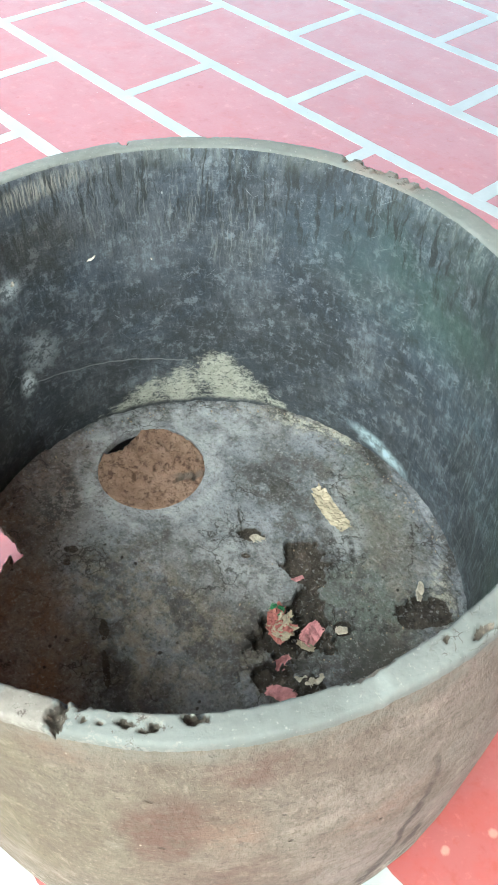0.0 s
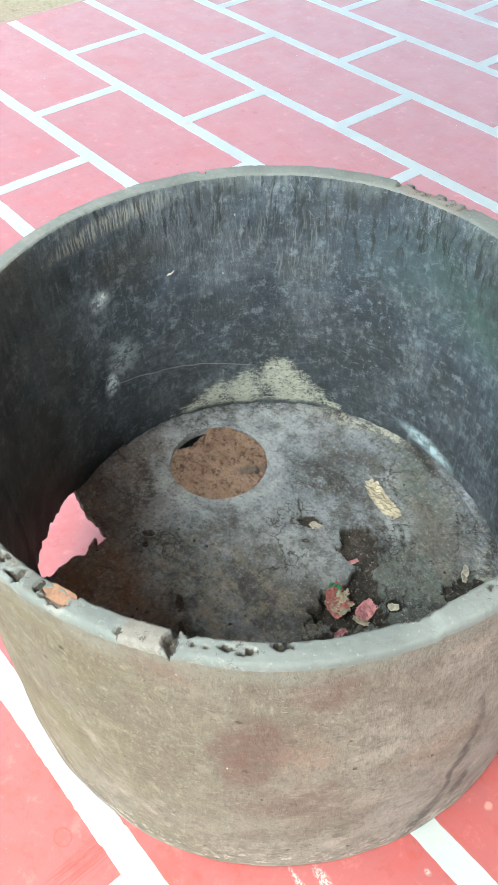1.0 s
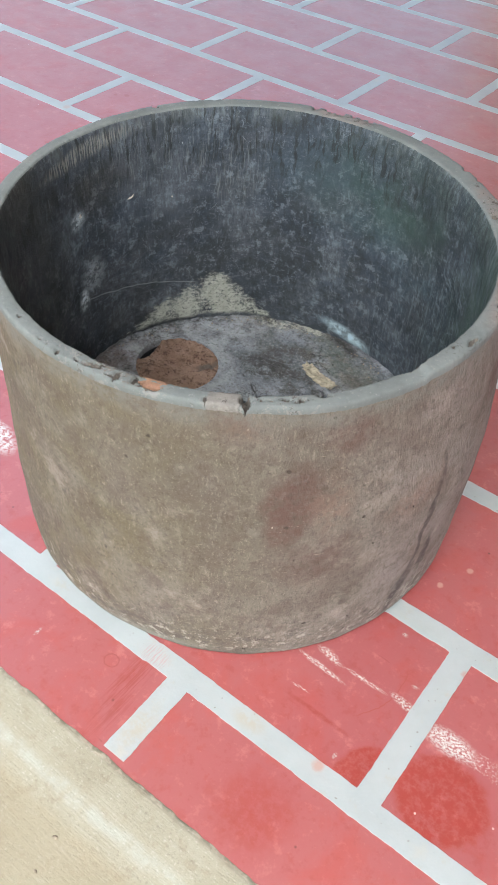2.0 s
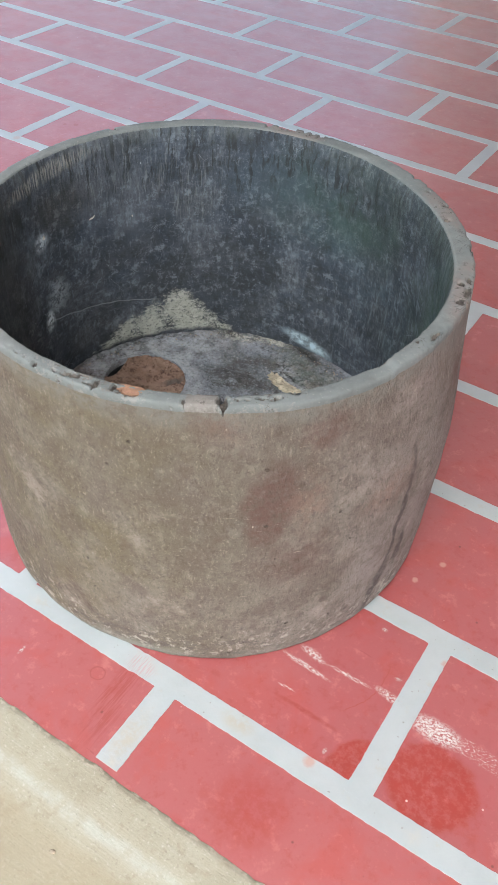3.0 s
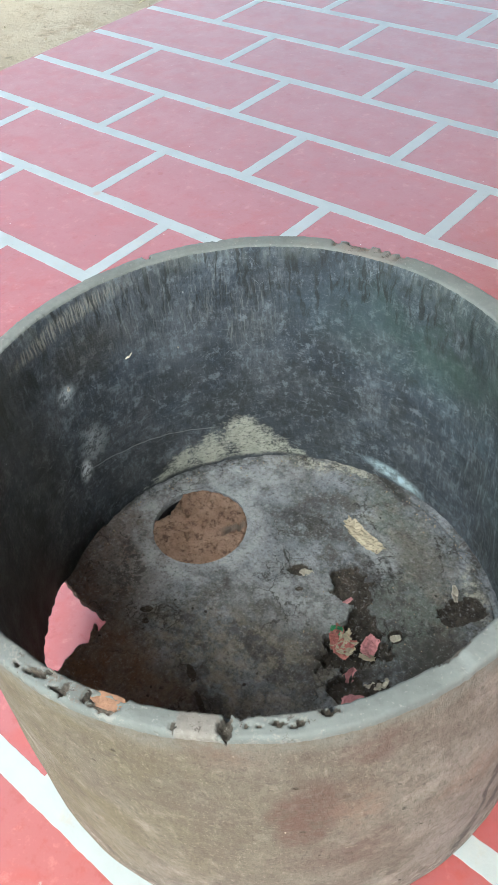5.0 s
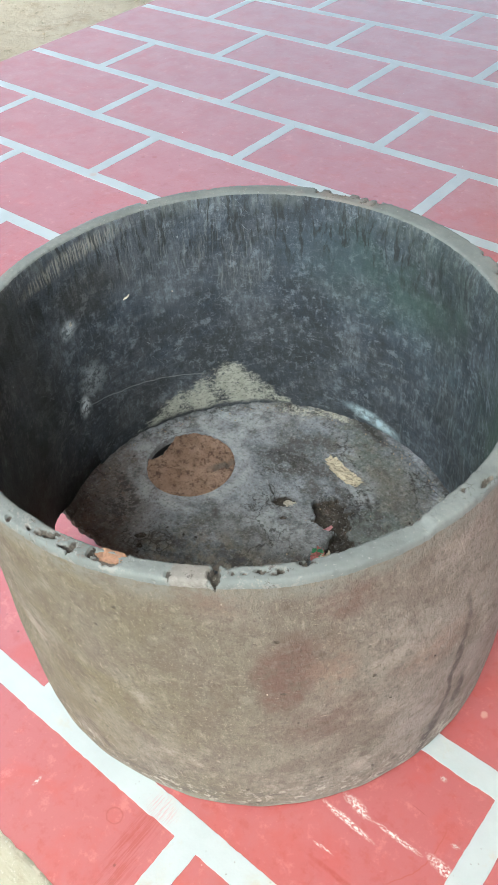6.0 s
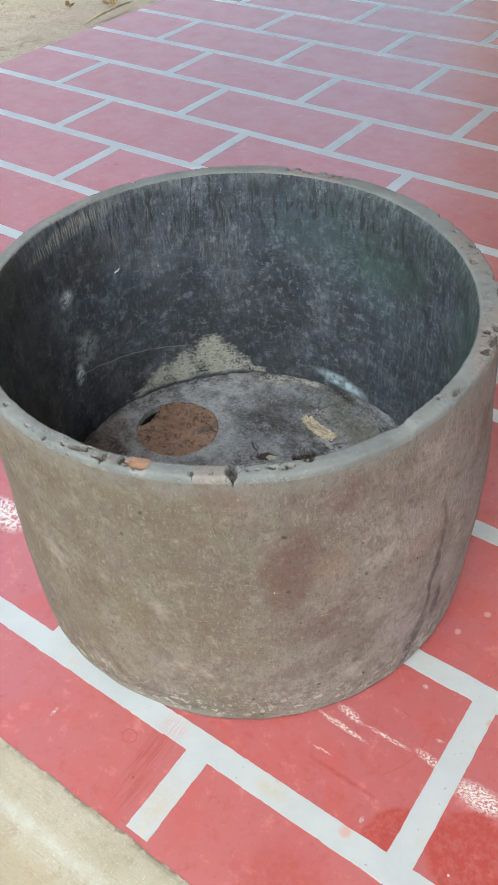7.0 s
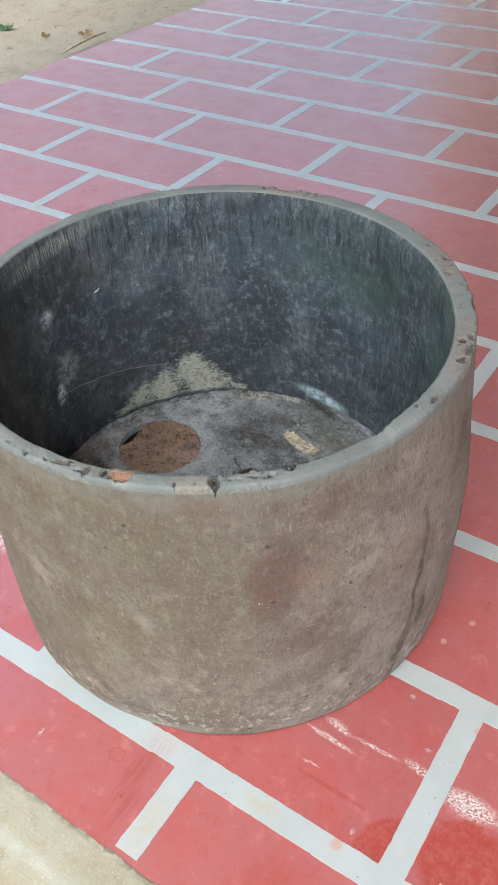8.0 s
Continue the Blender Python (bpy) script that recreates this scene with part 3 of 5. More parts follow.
def rim_cement():
    m = Mat("worn_rim_cement", 0.85)
    c = m.ramp(m.noise(14, 6, 0.68), [(0.3, (0.112, 0.122, 0.120)), (0.55, (0.150, 0.163, 0.160)), (0.75, (0.19, 0.203, 0.197))])
    c = m.mix(m.step(m.noise(60, 5, 0.75), 0.58, 0.72, 0, 0.4), c, (0.12, 0.12, 0.115))
    c = m.mix(m.step(m.noise(8, 4, shift=2), 0.58, 0.7, 0, 0.4), c, (0.19, 0.165, 0.145))
    attr = m.t.nodes.new("ShaderNodeAttribute")
    attr.attribute_name = "broken"
    # much darker colour for the chipped places
    chip_dark = m.ramp(m.noise(70, 5, 0.7), [(0.35, (0.028, 0.024, 0.021)), (0.55, (0.085, 0.075, 0.066)), (0.75, (0.21, 0.18, 0.15))])
    # a scab of pinkish mortar with a cracked outline, and shallow brown flaking
    w = m.warped(m.co, 0.006, 75, 5)
    at = lambda d: (0.340 * math.cos(radians(d)) + 0.0097, 0.340 * math.sin(radians(d)) - 0.0121)
    crook = m.warped(m.co, 0.011, 48, 5)
    scab = m.blob(crook, at(-57.2), (0.019, 0.019), -57.2 + 90, 0.10)
    ring = m.math("SUBTRACT", m.blob(crook, at(-57.2), (0.0205, 0.0205), -57.2 + 90, 0.08), scab)
    c = m.mix(scab, c, m.ramp(m.noise(60, 5, 0.7), [(0.3, (0.135, 0.125, 0.115)), (0.7, (0.20, 0.185, 0.17))]))
    c = m.mix(m.math("MULTIPLY", ring, m.step(m.noise(50, 3, 0.6, shift=2), 0.48, 0.54, 0, 0.9)), c, (0.06, 0.05, 0.045))
    flake = m.math("MULTIPLY", m.blob(w, at(-79), (0.035, 0.010), -79 + 90, 0.5), m.step(m.noise(90, 5, 0.75, shift=4), 0.5, 0.58))
    c = m.mix(m.math("MULTIPLY", flake, 0.75), c, (0.13, 0.10, 0.085))
    worn = m.math("MAXIMUM", m.blob(w, at(14), (0.075, 0.014), 104, 0.4), m.blob(w, at(48), (0.07, 0.012), 138, 0.4))
    worn = m.math("MAXIMUM", worn, m.blob(w, at(102), (0.05, 0.015), 192, 0.4))
    c = m.mix(m.math("MULTIPLY", worn, m.step(m.noise(40, 5, 0.72, shift=5), 0.38, 0.6, 0.2, 0.7)), c, (0.18, 0.148, 0.135))
    c = m.mix(m.math("MULTIPLY", worn, m.step(m.noise(130, 5, 0.75, shift=8), 0.58, 0.64, 0, 0.85)), c, (0.05, 0.042, 0.036))
    front = m.math("MAXIMUM", m.blob(w, at(-80), (0.09, 0.02), 10, 0.4), m.blob(w, at(-50), (0.07, 0.02), 40, 0.4))
    c = m.mix(m.math("MULTIPLY", front, m.step(m.noise(55, 6, 0.78, shift=15), 0.52, 0.6, 0, 0.55)), c, (0.25, 0.238, 0.222))
    c = m.mix(m.math("MULTIPLY", front, m.step(m.noise(75, 5, 0.8, shift=18), 0.58, 0.64, 0, 0.85)), c, (0.06, 0.048, 0.042))
    cells = m.voronoi(75, m.warped(m.co, 0.010, 55, 4), "DISTANCE_TO_EDGE")
    crackle = m.math("MULTIPLY", m.step(cells, 0.010, 0.035, 1, 0), m.step(m.noise(28, 3, 0.6, shift=12), 0.5, 0.56))
    outer = m.math("MAXIMUM", worn, m.math("MAXIMUM", m.blob(w, at(-4), (0.05, 0.012), 86, 0.4), m.blob(w, at(30), (0.07, 0.013), 120, 0.4)))
    c = m.mix(m.math("MULTIPLY", outer, m.math("MULTIPLY", crackle, 0.65)), c, (0.045, 0.037, 0.032))
    c = m.mix(m.step(attr.outputs["Fac"], -0.2, -0.45), c, m.ramp(m.noise(80, 5, 0.7, shift=6), [(0.35, (0.085, 0.07, 0.06)), (0.65, (0.25, 0.21, 0.18))]))
    c = m.mix(m.step(attr.outputs["Fac"], 0.25, 0.6), c, chip_dark)
    c = m.mix(m.step(m.noise(240, 4, 0.75, shift=9), 0.6, 0.68, 0, 0.3), c, (0.36, 0.37, 0.35))
    m.bump(m.math("ADD", m.noise(170, 5, 0.75), m.noise(60, 5, 0.7)), 0.0009, 0.7)
    return m.done(c)


def base_cement():
    """The pot's inner bottom: grey crust with stains, soot and broken patches."""
    m = Mat("stained_base_cement", 0.88)
    w = m.warped(m.co, 0.022, 16, 6)
    c = m.ramp(m.noise(13, 6, 0.72), [(0.32, (0.055, 0.058, 0.066)), (0.5, (0.14, 0.154, 0.178)), (0.68, (0.30, 0.33, 0.385))])
    c = m.mix(m.step(m.noise(30, 6, 0.78, shift=4), 0.47, 0.57, 0, 0.7), c, (0.075, 0.073, 0.07))
    cloud = m.noise(6.5, 5, 0.62, shift=25)
    c = m.mix(m.step(cloud, 0.51, 0.60, 0, 0.5), c, (0.29, 0.325, 0.385))
    c = m.mix(m.step(cloud, 0.47, 0.38, 0, 0.65), c, (0.058, 0.056, 0.054))
    c = m.mix(m.step(m.noise(65, 6, 0.8), 0.56, 0.68, 0, 0.32), c, (0.46, 0.47, 0.48))
    c = m.mix(m.step(m.noise(110, 6, 0.82, shift=2), 0.545, 0.63, 0, 0.62), c, (0.045, 0.043, 0.041))
    c = m.mix(m.step(m.noise(220, 4, 0.8, shift=9), 0.6, 0.68, 0, 0.2), c, (0.55, 0.55, 0.53))
    grime = m.math("MAXIMUM", m.blob(w, (0.13, 0.03), (0.13, 0.10), 40, 0.6), m.blob(w, (0.19, 0.12), (0.08, 0.05), 130, 0.6))
    c = m.mix(m.math("MULTIPLY", grime, m.step(m.noise(26, 6, 0.75, shift=13), 0.36, 0.54, 0.2, 0.92)), c, (0.062, 0.056, 0.051))
    tan = m.math("MAXIMUM", m.blob(w, (-0.02, -0.10), (0.17, 0.09), 30, 0.6), m.blob(w, (0.10, 0.215), (0.13, 0.05), -30, 0.6))
    c = m.mix(m.math("MULTIPLY", tan, m.step(m.noise(40, 5, 0.7, shift=1), 0.42, 0.62, 0.0, 0.5)), c, (0.34, 0.30, 0.245))
    # brown stain towards the front wall, with some of the wall's shade painted in
    brown = m.math("MAXIMUM", m.blob(w, (-0.12, -0.23), (0.19, 0.095), -18, 0.3), m.math("MULTIPLY", m.blob(w, (-0.25, -0.10), (0.08, 0.15), 20, 0.7), 0.7))
    c = m.mix(m.math("MULTIPLY", brown, m.step(m.noise(24, 5, 0.7, shift=17), 0.3, 0.6, 0.95, 0.55)), c, (0.19, 0.105, 0.06))
    soot = m.math("MAXIMUM", m.blob(w, (-0.235, -0.045), (0.035, 0.075), 20, 0.6), m.blob(w, (-0.055, 0.175), (0.05, 0.03), 30, 0.7))
    soot = m.math("MAXIMUM", soot, m.blob(w, (0.15, 0.12), (0.12, 0.05), 130, 0.6))
    c = m.mix(m.math("MULTIPLY", soot, m.step(m.noise(80, 5, 0.78, shift=6), 0.42, 0.56, 0, 0.9)), c, (0.05, 0.05, 0.048))
    # broken dark band along parts of the base's edge
    edge_dark = m.math("MAXIMUM", m.blob(w, (-0.305, 0.10), (0.016, 0.11), -20, 0.5), m.blob(w, (-0.152, 0.287), (0.11, 0.014), 28, 0.5))
    edge_dark = m.math("MAXIMUM", edge_dark, m.blob(w, (0.185, 0.268), (0.010, 0.09), 40, 0.5))
    c = m.mix(m.math("MULTIPLY", edge_dark, m.step(m.noise(85, 5, 0.78, shift=3), 0.36, 0.54, 0.1, 0.9)), c, (0.04, 0.04, 0.038))
    pale = m.math("MAXIMUM", m.blob(w, (-0.235, 0.16), (0.17, 0.06), 55, 0.6), m.blob(w, (0.0, 0.06), (0.10, 0.05), 20, 0.7))
    pale = m.math("MAXIMUM", pale, m.math("MAXIMUM", m.blob(w, PLUG[:2], (0.108, 0.105), 0, 0.12), m.blob(w, (0.06, 0.205), (0.05, 0.03), -40, 0.5)))
    c = m.mix(m.math("MULTIPLY", pale, m.step(m.noise(30, 5, 0.7, shift=7), 0.38, 0.6, 0.1, 0.7)), c, (0.41, 0.44, 0.49))
    teal = m.math("MAXIMUM", m.blob(w, (0.15, 0.13), (0.09, 0.06), 60, 0.6), m.blob(w, (0.07, 0.25), (0.12, 0.04), -25, 0.6))
    c = m.mix(m.math("MULTIPLY", teal, m.step(m.noise(34, 6, 0.75, shift=19), 0.4, 0.6, 0.1, 0.6)), c, (0.17, 0.205, 0.195))
    bright = m.math("MAXIMUM", m.blob(w, (-0.10, 0.305), (0.08, 0.016), 25, 0.5), m.blob(w, (0.21, 0.222), (0.045, 0.016), -45, 0.6))
    c = m.mix(m.math("MULTIPLY", bright, m.step(m.noise(70, 6, 0.8, shift=21), 0.45, 0.58, 0.1, 0.85)), c, (0.46, 0.46, 0.41))
    tip = m.warped(m.co, 0.006, 45, 5)
    line = m.math("MAXIMUM", m.blob(tip, (-0.05, 0.108), (0.016, 0.0016), -35, 0.6), m.blob(tip, (0.088, 0.182), (0.024, 0.004), -40, 0.6))
    line = m.math("MAXIMUM", line, m.math("MAXIMUM", m.blob(tip, (0.0, 0.322), (0.04, 0.010), -15, 0.5), m.math("MULTIPLY", m.blob(w, (-0.10, 0.18), (0.045, 0.02), 20, 0.7), 0.7)))
    c = m.mix(m.math("MULTIPLY", line, m.step(m.noise(90, 5, 0.75, shift=22), 0.36, 0.52, 0.15, 0.95)), c, (0.03, 0.03, 0.029))
    damp = m.blob(w, (0.11, 0.23), (0.055, 0.03), -30, 0.5)
    c = m.mix(m.math("MULTIPLY", damp, 0.6), c, (0.15, 0.14, 0.125))
    attr = m.t.nodes.new("ShaderNodeAttribute")
    attr.attribute_name = "broken"
    earth = m.ramp(m.noise(55, 6, 0.75), [(0.35, (0.016, 0.013, 0.011)), (0.55, (0.05, 0.041, 0.034)), (0.75, (0.14, 0.115, 0.098))])
    c = m.mix(m.step(attr.outputs["Fac"], 0.25, 0.6), c, earth)
    grit = m.noise(170, 5, 0.82, shift=37)
    c = m.mix(m.step(grit, 0.53, 0.62, 0, 0.6), c, (0.05, 0.05, 0.05))
    c = m.mix(m.step(grit, 0.45, 0.36, 0, 0.35), c, (0.47, 0.49, 0.52))
    holes = m.math("MULTIPLY", m.step(m.voronoi(48, m.warped(m.co, 0.006, 60)), 0.07, 0.14, 1, 0), m.step(m.noise(8, 2, 0.6, shift=35), 0.5, 0.58))
    c = m.mix(m.math("MULTIPLY", holes, 0.9), c, (0.025, 0.022, 0.02))
    split = m.math("MULTIPLY", m.step(m.voronoi(22, m.warped(m.co, 0.03, 30, 6), "DISTANCE_TO_EDGE"), 0.006, 0.03, 1, 0), m.step(m.noise(9, 3, 0.6, shift=41), 0.5, 0.58))
    c = m.mix(m.math("MULTIPLY", split, 0.75), c, (0.028, 0.026, 0.025))
    h = m.math("ADD", m.noise(150, 5, 0.8), m.noise(50, 6, 0.75))
    m.bump(m.math("SUBTRACT", h, m.math("ADD", holes, split)), 0.005, 1.0)
    return m.done(c)


def clay():
    m = Mat("baked_clay", 0.95)
    c = m.ramp(m.noise(26, 6, 0.68), [(0.3, (0.225, 0.14, 0.10)), (0.5, (0.31, 0.207, 0.157)), (0.75, (0.40, 0.285, 0.225))])
    c = m.mix(m.step(m.noise(75, 6, 0.78), 0.50, 0.60, 0, 0.8), c, (0.105, 0.06, 0.044))
    c = m.mix(m.step(m.noise(90, 4, 0.75, shift=3), 0.62, 0.72, 0, 0.5), c, (0.52, 0.36, 0.28))
    c = m.mix(m.blob(m.warped(m.co, 0.01, 40), (0.045, 0.03), (0.022, 0.007), 60, 0.5), c, (0.17, 0.135, 0.12))
    m.bump(m.math("ADD", m.noise(140, 5, 0.78), m.noise(55, 5, 0.75)), 0.009, 1.0)
    return m.done(c)


RED, WHITE, KERB, DIRT = red_paint(), white_paint(), kerb_cement(), dirt()
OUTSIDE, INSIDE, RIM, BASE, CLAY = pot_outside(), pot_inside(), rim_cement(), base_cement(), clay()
PLASTER = plain("pale_plaster", (0.58, 0.56, 0.55), 0.9, 6, 0.1)
SOFFIT = plain("white_roof_paint", (0.72, 0.71, 0.69), 0.9, 5, 0.1)
PINK_PAPER = plain("pink_paper", (0.50, 0.235, 0.265), 0.8, 60, 0.18, 0.0008)
RED_PAPER = plain("faded_red_paper", (0.36, 0.135, 0.13), 0.8, 70, 0.2, 0.0008)
CREAM_PAPER = plain("cream_paper", (0.35, 0.315, 0.245), 0.85, 60, 0.15, 0.0008)
GREEN_FOIL = plain("green_foil", (0.03, 0.2, 0.09), 0.4, 80, 0.2, 0.0005)
PALE_CHIP = plain("pale_cement_chip", (0.48, 0.45, 0.39), 0.85, 90, 0.2, 0.001)
TERRACOTTA = plain("orange_terracotta", (0.25, 0.14, 0.09), 0.9, 90, 0.15, 0.001)
STONE = plain("grey_brown_stone", (0.3, 0.25, 0.19), 0.9, 70, 0.2, 0.002)
DRY_LEAF = plain("dry_leaf", (0.24, 0.16, 0.08), 0.8, 60, 0.2, 0.001)
STRAW = plain("dry_straw", (0.46, 0.40, 0.29), 0.8, 60, 0.15, 0.001)
GREEN_LEAF = plain("green_leaf", (0.055, 0.12, 0.05), 0.7, 60, 0.2, 0.001)


# ---- mesh helpers ----
def mesh_of(bm, name, smooth=True):
    me = bpy.data.meshes.new(name)
    bmesh.ops.recalc_face_normals(bm, faces=bm.faces)
    bm.to_mesh(me)
    bm.free()
    if smooth:
        me.shade_smooth()
    return me


def part(name, bm, material, parent, label="", smooth=True, place=None):
    ob = new(name, mesh_of(bm, name, smooth))
    if not ob.data.materials:
        for mt in material if isinstance(material, (list, tuple)) else [material]:
            ob.data.materials.append(mt)
    ob.parent = parent
    if place is not None:
        ob.matrix_basis = place
    return tagged(ob, label)


def box(bm, lo, hi):
    m = Matrix.LocRotScale([(a + b) / 2 for a, b in zip(lo, hi)], None, [b - a for a, b in zip(lo, hi)])
    return bmesh.ops.create_cube(bm, size=1, matrix=m)["verts"]


def rnd(*p):
    return noise.noise(Vector(p))


# ---- structure ----
G = 0.30  # half the length of a painted brick, and its whole height
X0, X1, Y0, Y1 = -2.76, 3.6, -0.143, 6.6
W = 0.037


def floor_slab():
    bm = bmesh.new()
    box(bm, (X0, Y0 - 0.004, -0.12), (X1, Y1, 0.0))
    ed = [e for e in bm.edges if all(v.co.z > -0.01 for v in e.verts)]
    bmesh.ops.bevel(bm, geom=ed, offset=0.0015, segments=1, affect="EDGES")
    ob = new("floor", mesh_of(bm, "floor", False))
    ob.data.materials.append(RED)
    return tagged(ob, "porch floor painted glossy brick red with worn scuffs", "floor", kind="structure")


floor = floor_slab()


def strip_mesh(name, length, seed, cell=0.006):
    """A brushed strip of thick paint from 0 to length along x, with uneven edges."""
    bm = bmesh.new()
    n = max(4, int(length / cell))
    rows = []
    for k in range(n + 1):
        x = length * k / n
        step = 0.0025 * rnd(math.floor(x / (2 * G)) * 3.7 + seed, 1.3, 0.2)
        a = W / 2 + 0.0013 * rnd(x * 30, seed, 1) + 0.0011 * rnd(x * 110, seed, 4)
        b = W / 2 + 0.0013 * rnd(x * 30, seed, 7) + 0.0011 * rnd(x * 110, seed, 9)
        rows.append([bm.verts.new(c) for c in ((x, step - b, -0.001), (x, step - b + 0.0005, 0.0006), (x, step + a - 0.0005, 0.0006), (x, step + a, -0.001))])
    for p, q in zip(rows, rows[1:]):
        for k in range(3):
            bm.faces.new((p[k], q[k], q[k + 1], p[k + 1]))
    bm.faces.new(rows[0])
    bm.faces.new(rows[-1][::-1])
    me = mesh_of(bm, name, False)
    me.materials.append(WHITE)
    return me


def painted_lines():
    for j in range(0, 22):
        ob = new("row_line", strip_mesh("row_line", X1 - X0 - 0.02, j * 1.7))
        ob.location = (X0 + 0.01, j * G + (0.012 if j == 0 else 0.006 if j == 1 else 0.004), 0.0)
        ob.parent = floor
    short = [strip_mesh("cross_line", G - W * 0.6, 50 + k) for k in range(5)]
    edge = strip_mesh("cross_line", -Y0 - W * 0.3, 61)
    k = 0
    for j in range(-1, 21):
        for i in range(-8, 12):
            if (i + j) % 2:
                continue
            ob = new("cross_line", edge if j < 0 else short[k % 5])
            k += 1
            y = (Y0 + 0.004 if j < 0 else j * G + W * 0.3) + 0.004
            ob.matrix_basis = pose(i * G + (0.0095 if j < 2 else 0.006), y, 0.0002, 0, 0, 90)
            ob.parent = floor


def kerb():
    bm = bmesh.new()
    n = 1900
    prof = [(Y0 + 0.0005, -0.10), (Y0 + 0.0005, -0.002), (Y0 - 0.0012, 0.0012), (Y0 - 0.010, 0.0010), (-0.18, -0.004), (-0.212, -0.005), (-0.218, -0.008), (-0.25, -0.009), (-0.33, -0.011), (-0.42, -0.014), (-0.52, -0.018), (-0.53, -0.30)]
    rows = []
    for k in range(n + 1):
        x = X0 + (X1 - X0) * k / n
        rag = 0.0022 * rnd(x * 22, 4, 1) + 0.0022 * rnd(x * 75, 2, 6) + 0.001 * rnd(x * 190, 8, 3)
        rows.append([bm.verts.new((x, y + 0.004 * rnd(x * 6, y * 9, 1) * (i > 3) + rag * (i < 4), z + (0.0012 * rnd(x * 7, y * 12, 3) if i > 3 else 0.0006 * rnd(x * 60, y * 60, 3) * (i > 1)))) for i, (y, z) in enumerate(prof)])
    for p, q in zip(rows, rows[1:]):
        for i in range(len(prof) - 1):
            bm.faces.new((p[i], q[i], q[i + 1], p[i + 1]))
    bm.faces.new(rows[0])
    bm.faces.new(rows[-1])
    ob = new("trim", mesh_of(bm, "trim"))
    ob.data.materials.append(KERB)
    tagged(ob, "cream cement border strip along the red floor", "floor edge", kind="structure")


def ground():
    bm = bmesh.new()
    xs = [-400, -120, -50, -25, -14, -9] + [-7 + 0.12 * k for k in range(0, 60)] + [0.4, 1, 3, 8, 25, 80, 400]
    ys = [-400, -100, -30, -10, -5, -3] + [-2 + 0.12 * k for k in range(0, 84)] + [8.6, 10, 14, 25, 80, 400]
    grid = [[bm.verts.new((x, y, -0.035 + 0.018 * rnd(x * 1.3, y * 1.3, 0) + 0.007 * rnd(x * 5, y * 5, 2)
                           - (0.25 if X0 + 0.1 < x < X1 - 0.1 and -0.5 < y < Y1 - 0.1 else 0.16 if y < -0.4 and x > X0 else 0))) for y in ys] for x in xs]
    for a, b in zip(grid, grid[1:]):
        for k in range(len(ys) - 1):
            bm.faces.new((a[k], b[k], b[k + 1], a[k + 1]))
    ob = new("ground", mesh_of(bm, "ground"))
    ob.data.materials.append(DIRT)
    tagged(ob, "bare sandy dirt yard beside the red porch floor", "ground", kind="structure")


def house():
    # unseen wall, added so the far right floor reflects something darker than sky
    bm = bmesh.new()
    box(bm, (X0, Y1, -0.12), (X1, Y1 + 0.2, 3.3))
    ob = new("unseen_wall_north", mesh_of(bm, "unseen_wall_north", False))
    ob.data.materials.append(PLASTER)
    tagged(ob, "unseen pale plastered house wall, added to shape the light", "wall", kind="structure")
    # unseen wall, added and cut short to set the light from the right
    bm = bmesh.new()
    box(bm, (X1, 1.6, -0.12), (X1 + 0.2, Y1 + 0.2, 3.3))
    ob = new("unseen_wall_east", mesh_of(bm, "unseen_wall_east", False))
    ob.data.materials.append(PLASTER)
    tagged(ob, "unseen pale plastered house wall, added to shape the light", "wall", kind="structure")
    # unseen roof, added to cut the overhead sky; white for fill from above
    bm = bmesh.new()
    box(bm, (X0 + 0.1, -1.25, 3.3), (X1 + 0.3, Y1 + 0.3, 3.42))
    ob = new("ceiling", mesh_of(bm, "ceiling", False))
    ob.data.materials.append(SOFFIT)
    tagged(ob, "unseen white porch ceiling over the red floor, added to shape the daylight", "ceiling", kind="structure")


kerb()
ground()
house()

# ---- the planter ----
CX, CY = -0.475, 0.365
FLOOR_Z = 0.10
planter = new("planter_pot")
planter.location = (CX, CY, 0)
tagged(planter, "large round weathered cement planter with chipped rim on red floor", "planter")

